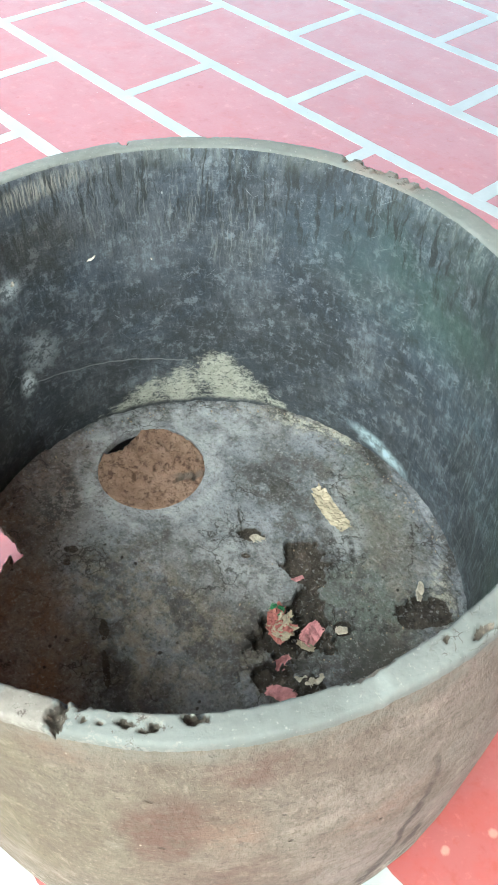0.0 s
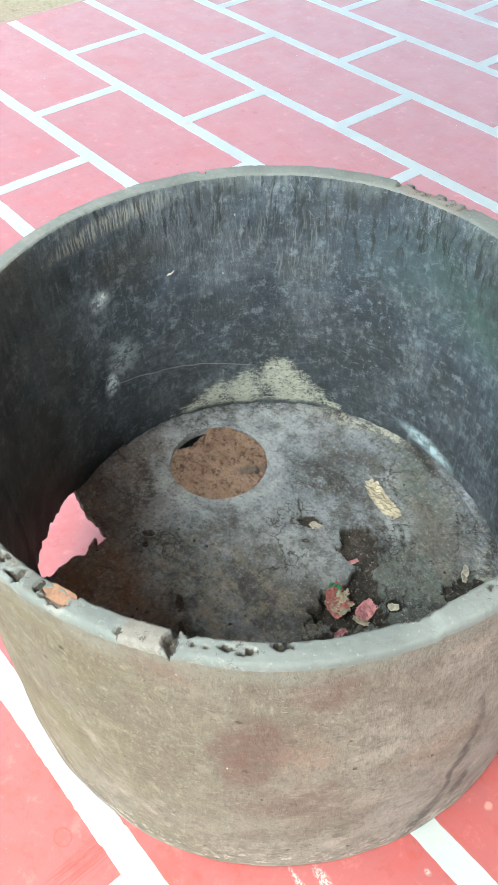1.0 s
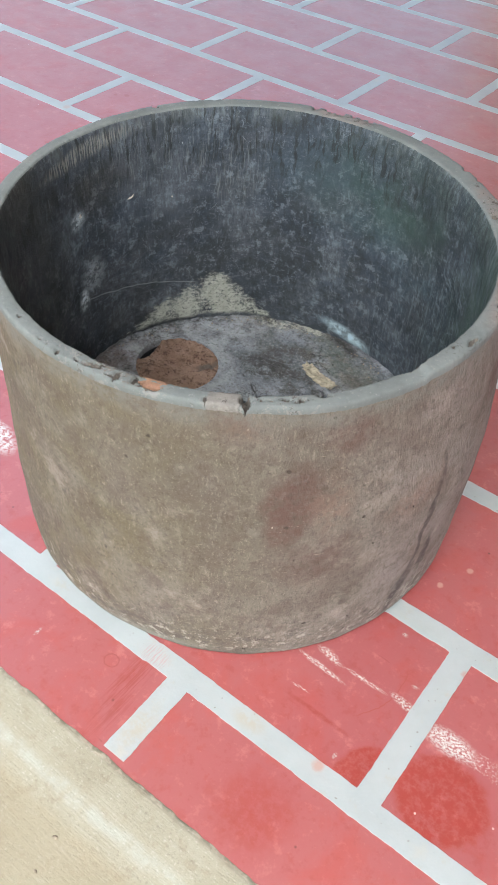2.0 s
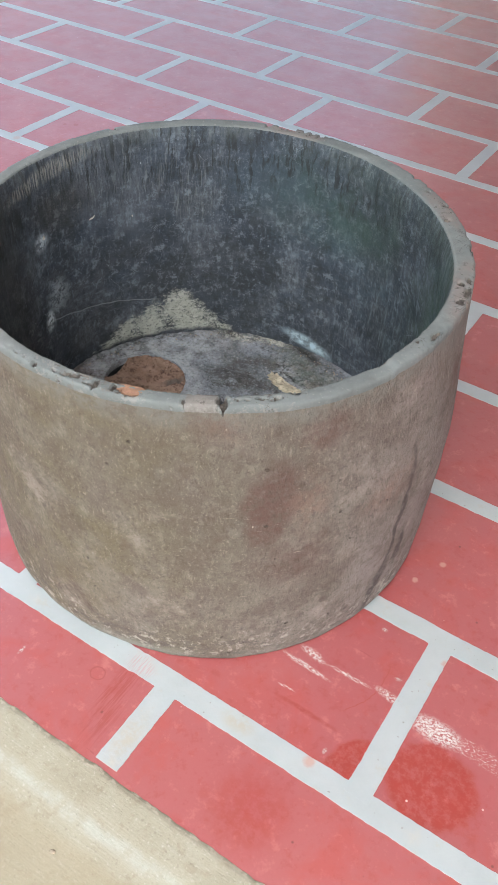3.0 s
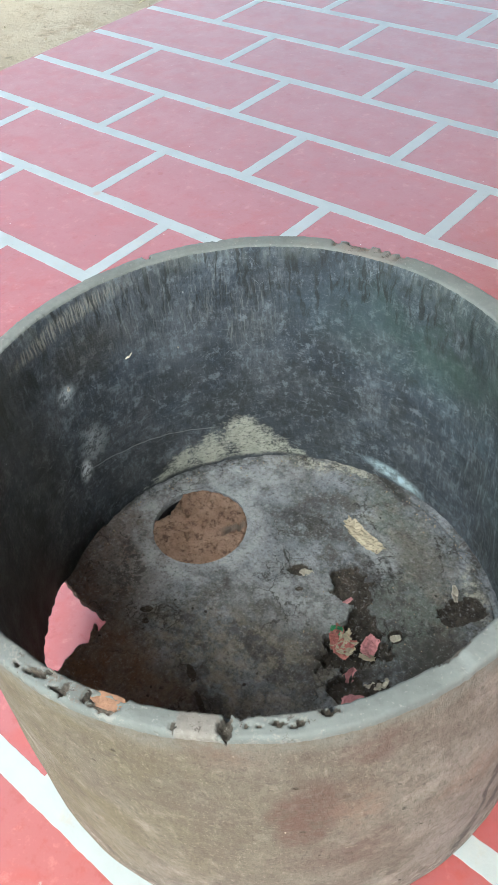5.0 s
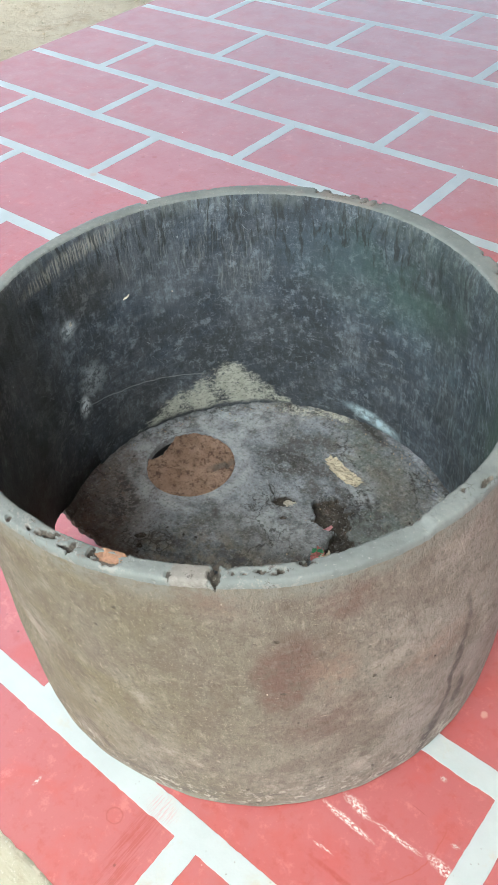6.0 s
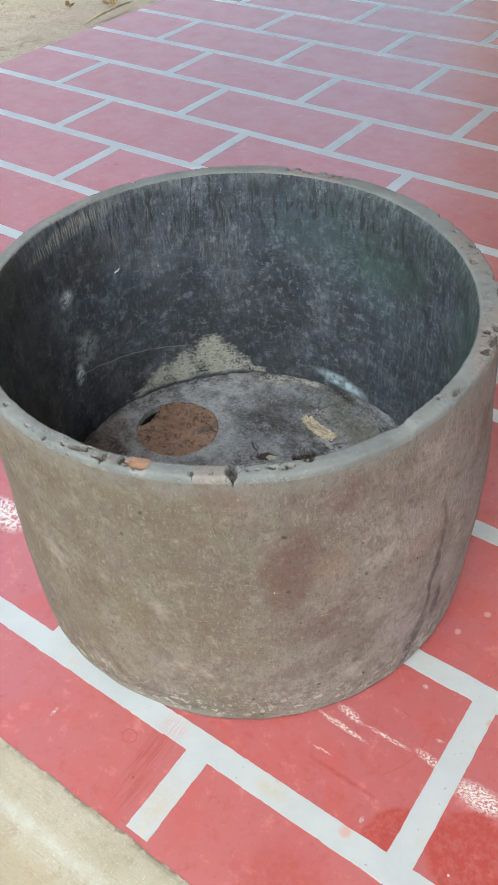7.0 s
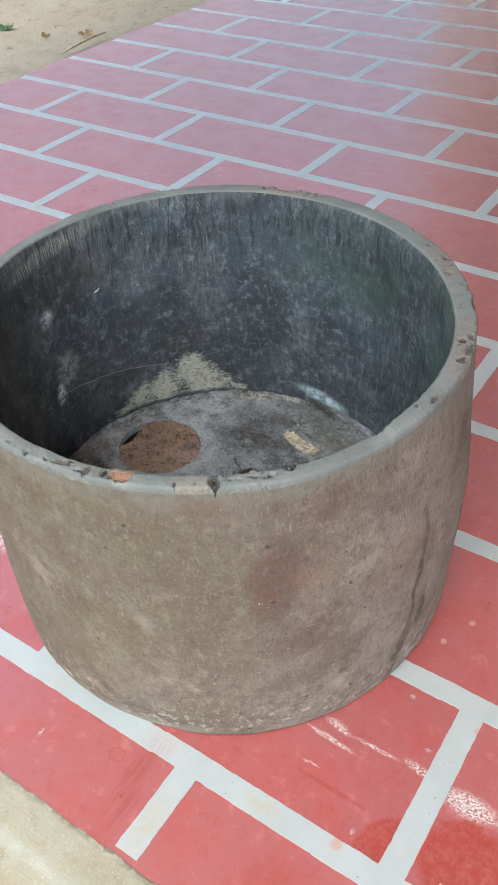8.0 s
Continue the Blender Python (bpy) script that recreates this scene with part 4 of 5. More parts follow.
# breaks in the rim: angle in degrees, place across it (-1 inner edge, 1 outer edge), half length, half width, depth
CHIPS = [(-53.4, 0.1, 0.0060, 0.0135, 0.012), (-60.4, 0.6, 0.003, 0.006, 0.003), (-51.4, -1.1, 0.005, 0.008, 0.008), (-49.2, -1.2, 0.008, 0.007, 0.008), (-47.6, -1.1, 0.004, 0.005, 0.006),
         (-50.6, 0.1, 0.002, 0.003, 0.005), (-48.9, 0.2, 0.0018, 0.002, 0.005), (-46.3, -0.1, 0.006, 0.0035, 0.008), (-43.3, 0.0, 0.0045, 0.0042, 0.012), (-44.3, 0.3, 0.003, 0.002, 0.006), (-39.0, -0.5, 0.009, 0.005, 0.012),
         (-70.6, 0.2, 0.014, 0.009, 0.004), (-68.6, -0.8, 0.006, 0.004, 0.009), (-73.6, -0.1, 0.003, 0.011, 0.007), (-77.2, 0.2, 0.004, 0.009, 0.009), (-78.4, 0.5, 0.006, 0.003, 0.006),
         (-82.0, 0.0, 0.009, 0.005, 0.008), (-80.8, -0.5, 0.004, 0.003, 0.006), (-83.6, 0.4, 0.004, 0.003, 0.008), (-85.6, 0.5, 0.003, 0.003, 0.008), (-90.0, 0.7, 0.004, 0.004, 0.009), (-66.0, -1.0, 0.008, 0.003, 0.004),
         (-19.0, -1.0, 0.022, 0.006, 0.005), (9.0, 0.5, 0.008, 0.004, 0.006), (13.4, 0.7, 0.012, 0.004, 0.006), (15.8, -0.1, 0.006, 0.004, 0.008), (17.5, 0.6, 0.008, 0.003, 0.006), (8.6, 0.2, 0.005, 0.003, 0.008), (-5.0, 0.5, 0.010, 0.003, 0.005), (-9.0, -0.3, 0.004, 0.0025, 0.005), (30.0, 0.9, 0.012, 0.0025, 0.006),
         (36.0, 0.9, 0.009, 0.002, 0.005), (43.0, -0.2, 0.007, 0.004, 0.005), (49.3, 0.6, 0.006, 0.004, 0.006), (57.0, 0.3, 0.004, 0.0025, 0.004), (64.0, 0.9, 0.006, 0.004, 0.008), (-103.0, 0.2, 0.0035, 0.003, 0.008), (-95.0, 0.6, 0.0025, 0.002, 0.006),
         (105.5, 0.8, 0.012, 0.007, 0.005), (137.0, 0.9, 0.003, 0.004, 0.004), (153.0, 0.7, 0.005, 0.008, 0.006)]
# stretches of ragged outer edge: from, to, and how deep the breaks eat in
RAGGED = [(4, 34, 0.0030), (34, 66, 0.0035), (92, 113, 0.0150)]


TILT_DIR = Vector((-0.58, 0.81))


def rim_height(a):
    d = math.degrees(a)
    sag = 0.004 * min(1.0, max(0.0, (d + 48) / 12)) if d < -19 else 0.004 * max(0.0, 1 - (d + 19) / 1.5)
    return 0.5155 - sag + 0.010 * (TILT_DIR.x * math.cos(a) + TILT_DIR.y * math.sin(a)) + 0.0025 * rnd(math.cos(a) * 2, math.sin(a) * 2, 5)


RIM_SHIFT = Vector((0.0097, -0.0121))


def slant(z):
    """How far the wall's axis stands off from the foot's axis at height z."""
    return RIM_SHIFT * min(1.0, max(0.0, (z - 0.1) / 0.40))


def foot_radius(a):
    """Inner radius of the wall where it meets the base."""
    return 0.3135 + 0.0185 * min(1.0, max(0.0, (math.cos(a - radians(95)) + 0.25) / 0.7))


def inner_radius(a, z):
    low = foot_radius(a)
    return low + (0.3245 - low) * (min(1.0, max(0.0, z - 0.1) / 0.40)) ** 0.9


def flare(a, aim, spread):
    """1 where the wall faces aim (degrees), fading to 0 at spread degrees from it."""
    d = abs((math.degrees(a) - aim + 180) % 360 - 180) / spread
    return 0.5 + 0.5 * math.cos(math.pi * d) if d < 1 else 0.0


def notch(a):
    """How high the broken gap at the foot of the wall reaches."""
    d = math.degrees(a)
    d = d - 360 if d > 180 else d
    if not -178 < d < -127:
        return 0.0
    open_ = min(1.0, max(0.0, (d + 158) / 6))
    return (0.105 + 0.012 * open_ + (0.012 * rnd(d * 0.35, 2, 8) + 0.006 * rnd(d * 1.3, 5, 1)) * open_) * min(1.0, (d + 178) / 1.5, (-127 - d) / 2)


def pot_wall():
    n = 1080
    outer = [(0.0, 0.350), (0.005, 0.3565), (0.018, 0.3605)] + [(z, 0.3615 + 0.0025 * math.sin(math.pi * min(1, z / 0.40))) for z in [0.045 + 0.022 * k for k in range(20)]]
    outer = [(z, r - 0.0105 * max(0, (z - 0.16) / 0.34) ** 1.4) for z, r in outer if z < 0.492]
    H = 0.512
    top = [(H - 0.010, 0.3514), (H - 0.005, 0.3511), (H - 0.002, 0.3502), (H - 0.0004, 0.3488)] + [(H + 0.0006 * math.sin(math.pi * k / 11), 0.3475 - 0.0015 * k) for k in range(12)]
    top += [(H - 0.0006, 0.3295), (H - 0.0025, 0.3282), (H - 0.006, 0.3272), (H - 0.011, 0.3263)]
    inner = [(z, 0.0) for z in [0.485 - 0.022 * k for k in range(18)]] + [(0.10, 0.0), (0.06, 0.0), (0.0, 0.0)]
    prof = [(z, r, 0) for z, r in outer] + [(z, r, 1) for z, r in top] + [(z, r, 2) for z, r in inner]
    bm = bmesh.new()
    uv = bm.loops.layers.uv.new("wall")
    gone = bm.verts.layers.float.new("broken")
    cols = []
    for k in range(n):
        a = 2 * math.pi * k / n - math.pi
        ca, sa = math.cos(a), math.sin(a)
        deg = math.degrees(a)
        lift = notch(a)
        hr = rim_height(a)
        wide, thick = 0.0068 * flare(a, 75, 150), 0.005 * flare(a, 40, 60)
        col = []
        for z, r, kind in prof:
            zz = z * hr / H
            if kind == 2:
                r = inner_radius(a, z)
            if lift:
                zz = lift + zz * (hr - lift) / hr
            lean = 0.0125 * min(1.0, max(0.0, (0.5 - zz) / 0.22)) if kind == 0 else 0.0
            rr = r + 0.003 * rnd(ca * 1.6, sa * 1.6, zz * 3) + 0.0012 * rnd(ca * 9, sa * 9, zz * 22)
            near = max(0.0, 1 - (hr - zz) / 0.02)
            cut = torn = 0.0
            if near:
                for deg0, across, half, width, depth in CHIPS:
                    half, width = half * 0.95, width * 0.88
                    arc = radians((deg - deg0 + 180) % 360 - 180) * 0.34
                    if abs(arc) < half * 2:
                        q = math.hypot(arc / half, (r - 0.3385 - 0.0115 * across) / width)
                        q += 0.40 * rnd(deg * 2.1, r * 260, deg0) + 0.2 * rnd(deg * 6.0, r * 700, deg0)
                        cut = max(cut, depth * max(0.0, min(1.0, (1.05 - q) * 7.0)))
                for d0, d1, eat in RAGGED:
                    if d0 < deg < d1:
                        fade = min(1.0, (deg - d0) / 3, (d1 - deg) / 3)
                        bite = eat * fade * (0.35 + 1.6 * rnd(deg * 0.45, d0, 2) + 1.0 * rnd(deg * 1.4, d0, 5) + 0.5 * rnd(deg * 4.0, d0, 7))
                        bite += 0.0012 * rnd(deg * 2.5, r * 500, 4)
                        if r > 0.3512 - bite:
                            cut = max(cut, 0.0048 + 0.002 * rnd(deg * 2, r * 300, 1))
                            torn = -0.6
                zz -= cut * min(1.0, near * 1.6)
                if cut:
                    zz += 0.0018 * min(1.0, cut / 0.004) * rnd(ca * 190, sa * 190, r * 500)
                zz += (0.0006 * rnd(ca * 45, sa * 45, r * 110) + 0.0003 * rnd(ca * 170, sa * 170, r * 300)) * near * (kind == 1)
                rr += 0.0012 * rnd(ca * 70, sa * 70, zz * 40) * near
            if kind < 2:
                out = min(1.0, max(0.0, (r - 0.33) / 0.018))
                up = min(1.0, max(0.0, (zz - 0.1) / 0.4))
                rr -= 0.003 * up * out
                rr += wide * min(1.0, zz / 0.3) * out - thick * (1 - out)
            else:
                rr -= thick * min(1.0, max(0.0, (zz - 0.25) / 0.25))
            off = slant(zz)
            col.append(bm.verts.new((rr * ca + 0.78 * lean + off.x, rr * sa + 0.62 * lean + off.y, zz)))
            col[-1][gone] = torn or min(1.0, cut / 0.005)
        cols.append(col)
    m = len(prof)
    for k in range(n):
        p, q = cols[k], cols[(k + 1) % n]
        for i in range(m):
            j = (i + 1) % m
            f = bm.faces.new((p[i], q[i], q[j], p[j]))
            kind = prof[i][2] if j else 2
            f.material_index = 1 if (kind == 1 and prof[j][2] == 1 and prof[i][1] > 0.3290) else 2 if (kind == 2 or prof[j][2] == 2 or (kind == 1 and prof[i][1] <= 0.3290)) else 0
            for lp, ai, zi in zip(f.loops, (k, k + 1, k + 1, k), (i, i, j, j)):
                ang = 2 * math.pi * ai / n - math.pi
                lining = f.material_index == 2
                if lining and ang < -math.pi / 2 - 1e-6:
                    ang += 2 * math.pi
                lp[uv].uv = (ang * (0.317 if lining else 0.352), lp.vert.co.z)
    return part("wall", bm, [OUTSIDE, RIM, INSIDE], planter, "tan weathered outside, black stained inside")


# broken places in the base: x, y, radius x, radius y, turn, depth
PITS = [(0.060, 0.125, 0.044, 0.031, -20, 0.018), (0.105, 0.085, 0.026, 0.019, 120, 0.020), (0.122, 0.045, 0.056, 0.038, 60, 0.026), (0.155, -0.012, 0.034, 0.024, 20, 0.020), (0.185, 0.015, 0.020, 0.012, 40, 0.010),
        (-0.022, 0.103, 0.017, 0.012, 40, 0.014), (0.0, 0.075, 0.007, 0.005, 30, 0.010), (0.155, 0.092, 0.012, 0.012, 0, 0.012),
        (0.213, 0.186, 0.040, 0.024, 48, 0.010), (-0.158, -0.09, 0.010, 0.006, 30, 0.008), (-0.035, -0.125, 0.006, 0.016, 60, 0.005), (0.01, -0.155, 0.005, 0.022, 60, 0.006), (-0.145, -0.105, 0.006, 0.005, 0, 0.006)]


def base_height(x, y):
    """Height of the base and how far it is broken there."""
    z = FLOOR_Z + 0.004 * rnd(x * 9, y * 9, 1) + 0.0022 * rnd(x * 30, y * 30, 3) + 0.0012 * rnd(x * 90, y * 90, 5)
    z -= 0.006 * max(0.0, min(1.0, (x * 0.58 - y * 0.81 + 0.05) / 0.2))
    ring = max(0.0, 1 - max(0.0, math.hypot(x - PLUG[0], y - PLUG[1]) - PLUG[2]) / 0.03)
    z += (FLOOR_Z - z) * ring * 0.8
    broken = 0.0
    for px, py, rx, ry, turn, depth in PITS:
        dx, dy = x - px, y - py
        c, s = math.cos(radians(turn)), math.sin(radians(turn))
        u = math.hypot((dx * c + dy * s) / rx, (dy * c - dx * s) / ry)
        if u < 1.6:
            u += 0.36 * rnd(x * 38, y * 38, px * 40) + 0.26 * rnd(x * 105, y * 105, py * 40) + 0.14 * rnd(x * 260, y * 260, 3)
            s_ = max(0.0, min(1.0, (1.0 - u) * 8.0))
            broken = max(broken, s_)
            z = min(z, FLOOR_Z - depth * s_ + 0.006 * s_ * (rnd(x * 55, y * 55, 7) + 0.6 * rnd(x * 130, y * 130, 2)) + 0.004 * rnd(x * 9, y * 9, 1))
    rr = math.hypot(x, y)
    edge = foot_radius(math.atan2(y, x))
    groove = abs(rr - edge + 0.010 - 0.003 * rnd(x * 30, y * 30, 2)) / 0.004
    if groove < 1:
        z -= 0.012 * (1 - groove) * max(0.0, 0.35 + 1.1 * rnd(x * 14, y * 14, 8))
    if rr > edge - 0.035:
        z += 0.003 * rnd(x * 55, y * 55, 4) + 0.002 * rnd(x * 120, y * 120, 4)
    return z, broken


def pot_base():
    bm = bmesh.new()
    col = bm.verts.layers.float.new("broken")
    step = 0.0019
    n = int(0.345 / step)
    grid = {}
    for i in range(-n, n + 1):
        for j in range(-n, n + 1):
            x, y = i * step, j * step
            a = math.degrees(math.atan2(y, x))
            if math.hypot(x, y) > (0.345 if -180 < a < -122 else foot_radius(radians(a)) + 0.010):
                continue
            gap = math.hypot(x, y) - 0.252 - 0.00035 * (a + 141) ** 2 + 0.02 * rnd(x * 25, y * 25, 4) + 0.008 * rnd(x * 80, y * 80, 6)
            if gap > 0 and -160 < a < -122:
                continue
            px, py, pr = PLUG
            d = math.hypot(x - px, y - py) + 0.0012 * rnd(x * 60, y * 60, 3)
            if d < pr:
                continue
            z, b = base_height(x, y)
            v = bm.verts.new((x, y, z))
            v[col] = b
            grid[i, j] = v
    for (i, j), v in grid.items():
        q = [grid.get(k) for k in ((i, j), (i + 1, j), (i + 1, j + 1), (i, j + 1))]
        if all(q):
            bm.faces.new(q)
    bmesh.ops.delete(bm, geom=[v for v in bm.verts if not v.link_faces], context="VERTS")
    # pull the stepped rim of the round opening onto its circle
    px, py, pr = PLUG
    for e in [e for e in bm.edges if e.is_boundary]:
        for v in e.verts:
            d = math.hypot(v.co.x - px, v.co.y - py)
            if d < pr + 0.006:
                f = (pr + 0.0008 * rnd(v.co.x * 60, v.co.y * 60, 3)) / d
                v.co.x, v.co.y = px + (v.co.x - px) * f, py + (v.co.y - py) * f
    side = bmesh.ops.extrude_edge_only(bm, edges=[e for e in bm.edges if e.is_boundary])["geom"]
    for v in side:
        if isinstance(v, bmesh.types.BMVert):
            v.co.z = min(v.co.z - 0.004, 0.088)
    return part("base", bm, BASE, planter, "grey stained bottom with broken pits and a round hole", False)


pot_wall()
pot_base()


def lumpy_disc(r, thick, seed, amp=0.003, n=56, rings=22, crumbs=0.006):
    """A rough round cake of baked clay with a pitted top and a broken edge."""
    bm = bmesh.new()
    cols = []
    for k in range(n):
        a = 2 * math.pi * k / n
        edge = 1.0 - 0.015 * max(0, rnd(math.cos(a) * 3, math.sin(a) * 3, seed)) - 0.02 * rnd(math.cos(a) * 12, math.sin(a) * 12, seed)
        bite = max(0.0, 1 - abs(math.degrees(a) - 182) / 26)
        edge -= bite ** 0.6 * 0.13 + 0.045 * bite ** 0.5 * rnd(a * 9.1, seed, 2)
        edge -= max(0.0, 1 - abs(math.degrees(a) - 98) / 22) * (0.035 + 0.03 * rnd(a * 9.3, seed, 5))
        col = []
        for i in range(rings + 1):
            q = r * edge * (i / rings)
            x, y = q * math.cos(a), q * math.sin(a)
            z = thick + amp * rnd(x * 30, y * 30, seed) + amp * 0.7 * rnd(x * 75, y * 75, seed + 3)
            hole = rnd(x * 85, y * 85, seed + 9) + 0.5 * rnd(x * 190, y * 190, seed) + 2.2 * (y - x) - 0.06
            z -= crumbs * min(0.4, max(0.0, hole - 0.18)) * 3.2 * min(1.0, (1 - i / rings) * 8)
            z -= 0.016 * bite ** 0.5 * max(0.0, (i / rings - 0.80) / 0.20)
            if i == rings:
                z -= 0.0025
            col.append((x, y, z))
        col.append((r * edge * 0.98 * math.cos(a), r * edge * 0.98 * math.sin(a), 0.0))
        cols.append(col)
    mid = bm.verts.new((0, 0, cols[0][0][2]))
    low = bm.verts.new((0, 0, 0))
    vs = [[mid] + [bm.verts.new(c) for c in col[1:]] for col in cols]
    for k in range(n):
        p, q = vs[k], vs[(k + 1) % n]
        bm.faces.new((p[0], p[1], q[1]))
        for i in range(1, len(p) - 1):
            bm.faces.new((p[i], p[i + 1], q[i + 1], q[i]))
        bm.faces.new((p[-1], low, q[-1]))
    return bm


def clay_plug():
    bm = lumpy_disc(PLUG[2] * 0.994, 0.1005, 4, 0.0028, 140, 48, 0.018)
    ob = new("clay_plug", mesh_of(bm, "clay_plug"))
    ob.data.materials.append(CLAY)
    ob.location = (CX + PLUG[0], CY + PLUG[1], 0.0)
    tagged(ob, "rough reddish-brown baked clay plug filling the round drain hole", "plug")


clay_plug()


# ---- scraps in the broken bottom ----
def sheet(length, width, seed, fold=0.006, curl=0.0, n=26, thick=0.0005):
    """A torn, crumpled bit of paper, lying along x."""
    bm = bmesh.new()
    m = max(6, int(n * width / length))
    grid = []
    for i in range(n + 1):
        row = []
        for j in range(m + 1):
            u, v = 2 * i / n - 1, 2 * j / m - 1
            rag = 1 + 0.18 * rnd(u * 2 + seed, v * 2, 1) + 0.10 * rnd(u * 7 + seed, v * 7, 3)
            x, y = u * length / 2 * rag, v * width / 2 * rag
            ridge = abs(rnd(x * 70 + seed, y * 30, 2)) + 0.6 * abs(rnd(x * 150 - seed, y * 110 + seed, 5)) + 0.3 * abs(rnd(x * 300, y * 280, seed))
            z = fold * (1.6 * ridge - 0.3) + curl * u * u + 0.3 * curl * v
            row.append(bm.verts.new((x, y, z)))
        grid.append(row)
    for i in range(n):
        for j in range(m):
            corner = (abs(2 * i / n - 1) + abs(2 * j / m - 1)) > 1.55 + 0.3 * rnd(i * 0.9, j * 0.9, seed)
            if not corner:
                bm.faces.new((grid[i][j], grid[i + 1][j], grid[i + 1][j + 1], grid[i][j + 1]))
    bmesh.ops.delete(bm, geom=[v for v in bm.verts if not v.link_faces], context="VERTS")
    bmesh.ops.recalc_face_normals(bm, faces=bm.faces)
    bmesh.ops.solidify(bm, geom=bm.faces, thickness=thick)
    return bm


def scrap(name, mt, label, x, y, z, length, width, seed, turn=0.0, tip=0.0, lean=0.0, fold=0.006, curl=0.0, category="paper scrap", thick=0.0005):
    ob = new(name, mesh_of(sheet(length, width, seed, fold, curl, thick=thick), name, False))
    ob.data.materials.append(mt)
    ob.matrix_basis = pose(CX + x, CY + y, z, tip, lean, turn)
    return tagged(ob, label, category)


scrap("paper_strip", CREAM_PAPER, "torn strip of cream paper stuck on the grey base", 0.022, 0.207, 0.1035, 0.080, 0.023, 3, -14, 0, 0, 0.0045, 0.004)


def paper_wad(x, y, z):
    """A squashed wad whose folds fan out, cream and faded red by turns."""
    wad = new("paper_wad")
    wad.location = (CX + x, CY + y, z)
    tagged(wad, "squashed wad of cream and faded red paper in the pit", "paper scrap")
    rng = random.Random(12)
    for k in range(19):
        turn = -10 + 150 * k / 18 + rng.uniform(-10, 10)
        length = rng.uniform(0.022, 0.040)
        bm = sheet(length, rng.uniform(0.007, 0.013), 90 + k, 0.006, 0.003, 16)
        at = pose(0, 0, 0.001 * (k % 4), rng.uniform(-50, 50), rng.uniform(-25, 5), turn) @ pose(length * 0.42, 0, 0)
        part("fold", bm, (RED_PAPER if k > 14 else (CREAM_PAPER, RED_PAPER, CREAM_PAPER, CREAM_PAPER, RED_PAPER)[k % 5]), wad, "", False, at)


paper_wad(0.098, 0.028, 0.090)
scrap("crumpled_paper", PINK_PAPER, "crumpled bright pink paper in the broken pit", 0.1312, 0.0612, 0.081, 0.039, 0.02304, 29, 100, 22, 14, 0.009, 0.004)
scrap("paper_scrap", CREAM_PAPER, "small pale paper scrap below the pink paper", 0.1392, 0.0468, 0.084, 0.0234, 0.00864, 31, 30, 0, 10, 0.004)
scrap("paper_scrap", PINK_PAPER, "small crumpled pink paper scrap in the pit", 0.136, 0.0116, 0.082, 0.02496, 0.0144, 37, 80, 25, 0, 0.008)
scrap("paper_scrap", PINK_PAPER, "flat torn pink paper lying in the pit", 0.164, -0.018, 0.084, 0.036, 0.018, 41, 40, 8, 6, 0.004)
scrap("paper_scrap", PINK_PAPER, "thin pink paper sliver in the upper pit", 0.0648, 0.1028, 0.088, 0.02184, 0.00576, 43, 70, 25, 0, 0.004)
scrap("foil_scrap", GREEN_FOIL, "small crumpled green foil scrap in the pit", 0.0860, 0.0490, 0.1010, 0.018, 0.012, 47, 20, 30, 0, 0.008, 0, "foil scrap")
scrap("cement_flake", PALE_CHIP, "small pale cement flake at the pit's edge", 0.158, 0.088, 0.099, 0.016, 0.009, 53, 50, 20, 0, 0.004, 0.002, "flake", 0.002)
scrap("cement_flake", PALE_CHIP, "curled pale cement flake over the small crater", -0.008, 0.103, 0.096, 0.022, 0.012, 59, 40, -10, 10, 0.004, 0.003, "flake", 0.002)
scrap("cement_flake", PALE_CHIP, "pale cement flake standing beside the brown patch", 0.188, 0.196, 0.106, 0.028, 0.010, 61, 120, 20, 0, 0.003, 0.004, "flake", 0.0015)
scrap("cement_flake", PALE_CHIP, "pale cement crumb among the torn paper", 0.172, 0.012, 0.092, 0.022, 0.010, 67, 20, 10, 0, 0.005, 0, "flake", 0.002)
scrap("cement_flake", PALE_CHIP, "pale cement crumb among the torn paper", 0.182, 0.022, 0.092, 0.016, 0.009, 71, 60, -10, 0, 0.005, 0, "flake", 0.002)
scrap("shard", TERRACOTTA, "orange terracotta shard set in the chipped rim", 0.335 * math.cos(radians(-70.5)) + RIM_SHIFT.x, 0.335 * math.sin(radians(-70.5)) + RIM_SHIFT.y, 0.5045, 0.030, 0.013, 73, 19, 0, 0, 0.0012, 0.0, "shard", 0.004)


def sliver(a, z, length, width, seed, turn):
    """A pale splinter sticking to the inside of the wall."""
    at = pose(slant(z).x, slant(z).y, 0, 0, 0, a) @ pose(inner_radius(radians(a), z) - 0.002, 0, z, 90, turn, 90)
    part("splinter", sheet(length, width, seed, 0.002, 0.002, 12, 0.0012), PALE_CHIP, planter, "pale splinter stuck inside the wall", False, at)


sliver(163.2, 0.391, 0.013, 0.0022, 101, 25)
sliver(-178.5, 0.395, 0.008, 0.003, 103, 65)
sliver(150.0, 0.375, 0.003, 0.002, 105, 10)


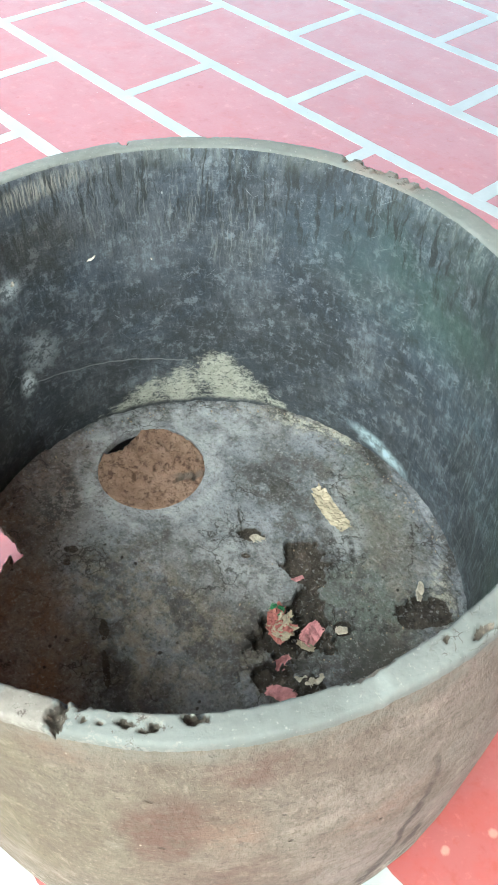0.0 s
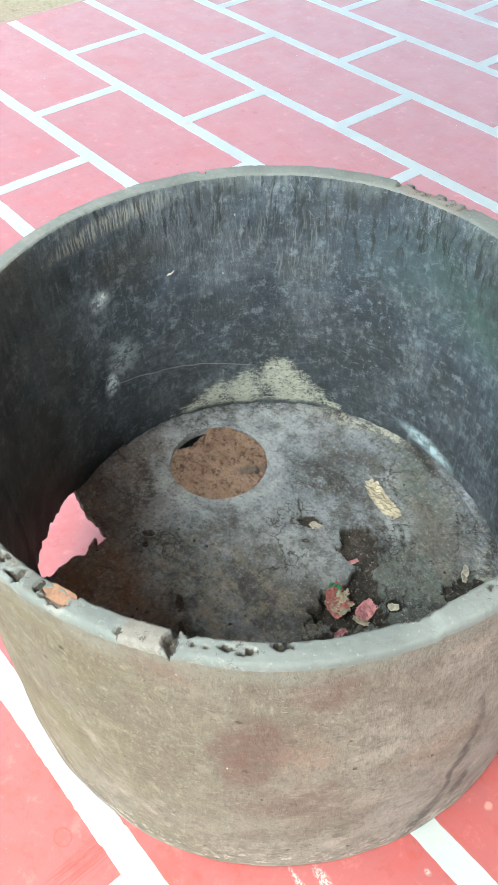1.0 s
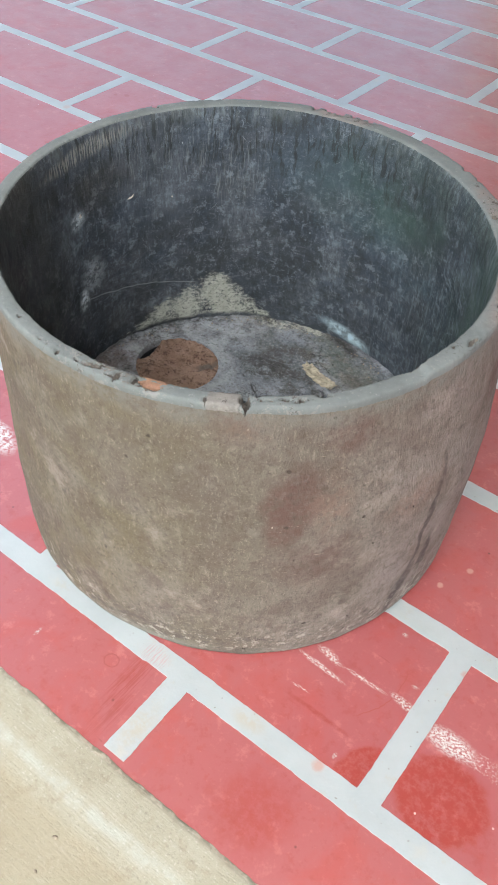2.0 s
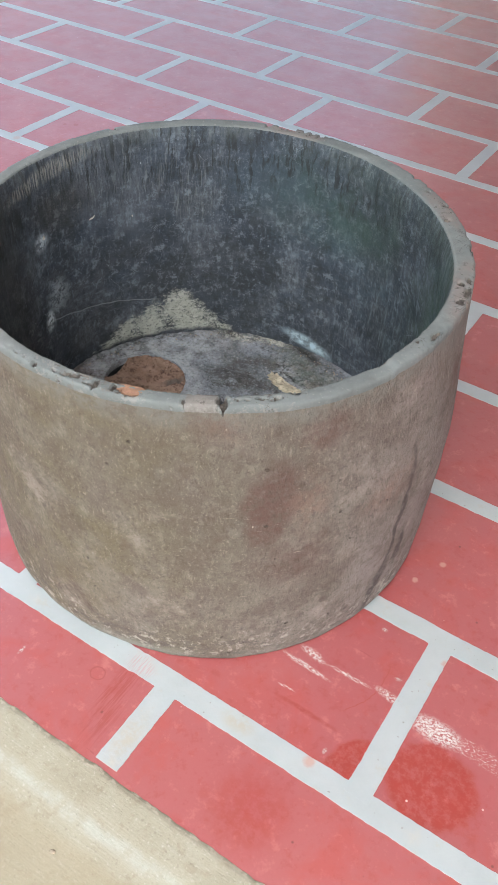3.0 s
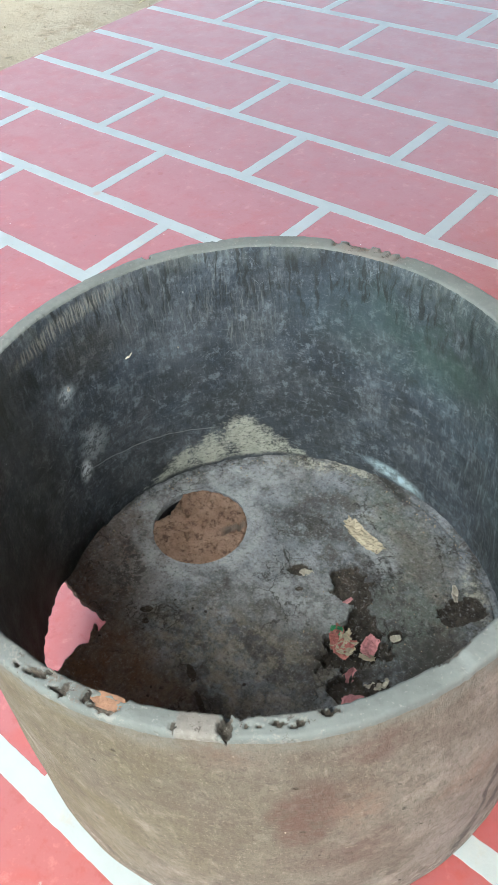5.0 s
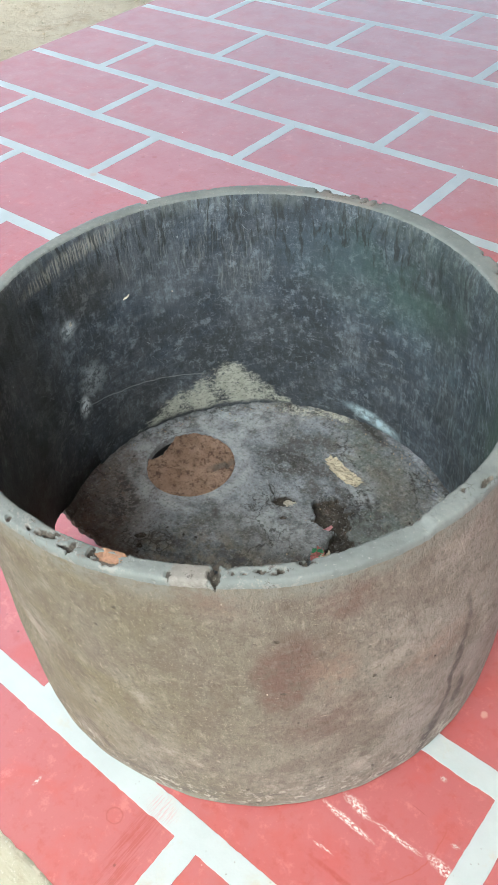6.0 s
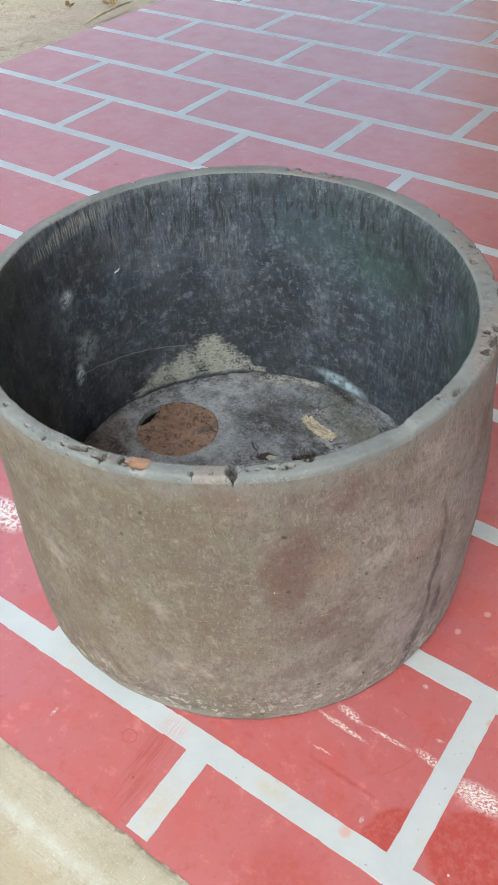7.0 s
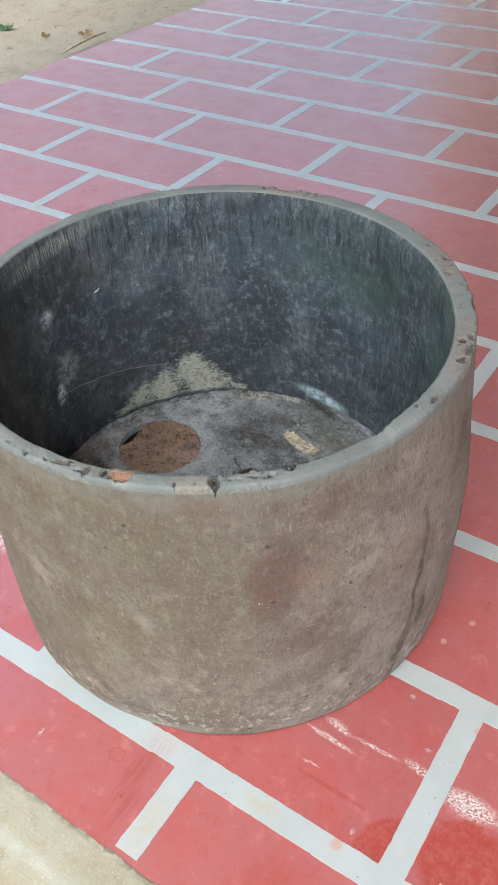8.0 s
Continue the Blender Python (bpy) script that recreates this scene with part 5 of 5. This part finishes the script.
def crumbs():
    """Loose grit on the pot's bottom, most of it along the wall and round the pits."""
    rng = random.Random(5)
    bm = bmesh.new()
    for k in range(520):
        if k % 3:
            a, r = radians(rng.uniform(10, 200)), rng.gauss(-0.015, 0.009)
            r += foot_radius(a)
            x, y = r * math.cos(a), r * math.sin(a)
        else:
            x, y = rng.gauss(0.12, 0.06), rng.gauss(0.06, 0.06)
        if math.hypot(x, y) > foot_radius(math.atan2(y, x)) - 0.004 or math.hypot(x - PLUG[0], y - PLUG[1]) < PLUG[2]:
            continue
        z, b = base_height(x, y)
        s = 0.0005 + 0.0016 * rng.random() ** 3
        q = Matrix.LocRotScale((x, y, z + s * 0.3), Euler((rng.random() * 6, rng.random() * 6, 0)), (s, s * rng.uniform(0.5, 1), s * rng.uniform(0.4, 0.8)))
        bmesh.ops.create_icosphere(bm, subdivisions=1, radius=1, matrix=q)
    ob = new("grit", mesh_of(bm, "grit", False))
    ob.data.materials.append(STONE)
    ob.location = (CX, CY, 0)
    tagged(ob, "loose pale cement grit on the pot's bottom", "grit", kind="stuff")


crumbs()


def gravel():
    rng = random.Random(8)
    bm = bmesh.new()
    for k in range(420):
        if k % 4 == 0:
            x, y = rng.uniform(-1.6, 0.2), rng.uniform(-0.40, -0.225)
        else:
            x, y = X0 - 0.02 - abs(rng.gauss(0, 1.0)), rng.uniform(0.8, 7.5)
        s = rng.uniform(0.002, 0.008)
        q = Matrix.LocRotScale((x, y, -0.010 if y < 0 else -0.033 + 0.018 * rnd(x * 1.3, y * 1.3, 0)), Euler((rng.random() * 6, rng.random() * 6, 0)), (s, s * rng.uniform(0.6, 1), s * 0.6))
        bmesh.ops.create_icosphere(bm, subdivisions=1, radius=1, matrix=q)
    ob = new("gravel", mesh_of(bm, "gravel", False))
    ob.data.materials.append(STONE)
    tagged(ob, "scattered small stones on the sandy dirt", "gravel", kind="stuff")


gravel()

def yard_bits():
    """A green leaf, a twig along the floor's edge and a few clods on the dirt."""
    scrap("leaf", GREEN_LEAF, "small green leaf lying on the sandy dirt", -3.478 - CX, 2.692 - CY, -0.030, 0.08, 0.04, 83, 30, 0, 0, 0.012, 0.01, "leaf")
    scrap("leaf", DRY_LEAF, "small dry brown leaf lying on the sandy dirt", -3.002 - CX, 2.774 - CY, -0.022, 0.075, 0.04, 87, 70, 0, 0, 0.010, 0.01, "leaf")
    scrap("leaf", DRY_LEAF, "small dry brown leaf lying on the sandy dirt", -3.15 - CX, 2.65 - CY, -0.022, 0.05, 0.025, 89, 10, 0, 0, 0.010, 0.01, "leaf")
    bm = bmesh.new()
    rows = []
    for k in range(25):
        y = 0.38 * k / 24
        r = 0.0075 * math.sin(0.25 + 2.7 * k / 24)
        x, z = 0.022 * math.sin(math.pi * k / 24) - 0.045 * k / 24 + 0.004 * rnd(y * 9, 1, 2), 0.010 + 0.020 * math.sin(math.pi * k / 24)
        rows.append([bm.verts.new((x + r * math.cos(a), y, z + r * math.sin(a))) for a in (0, 1.26, 2.51, 3.77, 5.03)])
    for p, q in zip(rows, rows[1:]):
        for i in range(5):
            bm.faces.new((p[i], q[i], q[(i + 1) % 5], p[(i + 1) % 5]))
    bm.faces.new(rows[0])
    bm.faces.new(rows[-1])
    ob = new("twig", mesh_of(bm, "twig"))
    ob.data.materials.append(STRAW)
    ob.location = (-2.868, 2.455, -0.026)
    tagged(ob, "pale dry bent twig beside the red floor's edge", "twig")


yard_bits()
painted_lines()
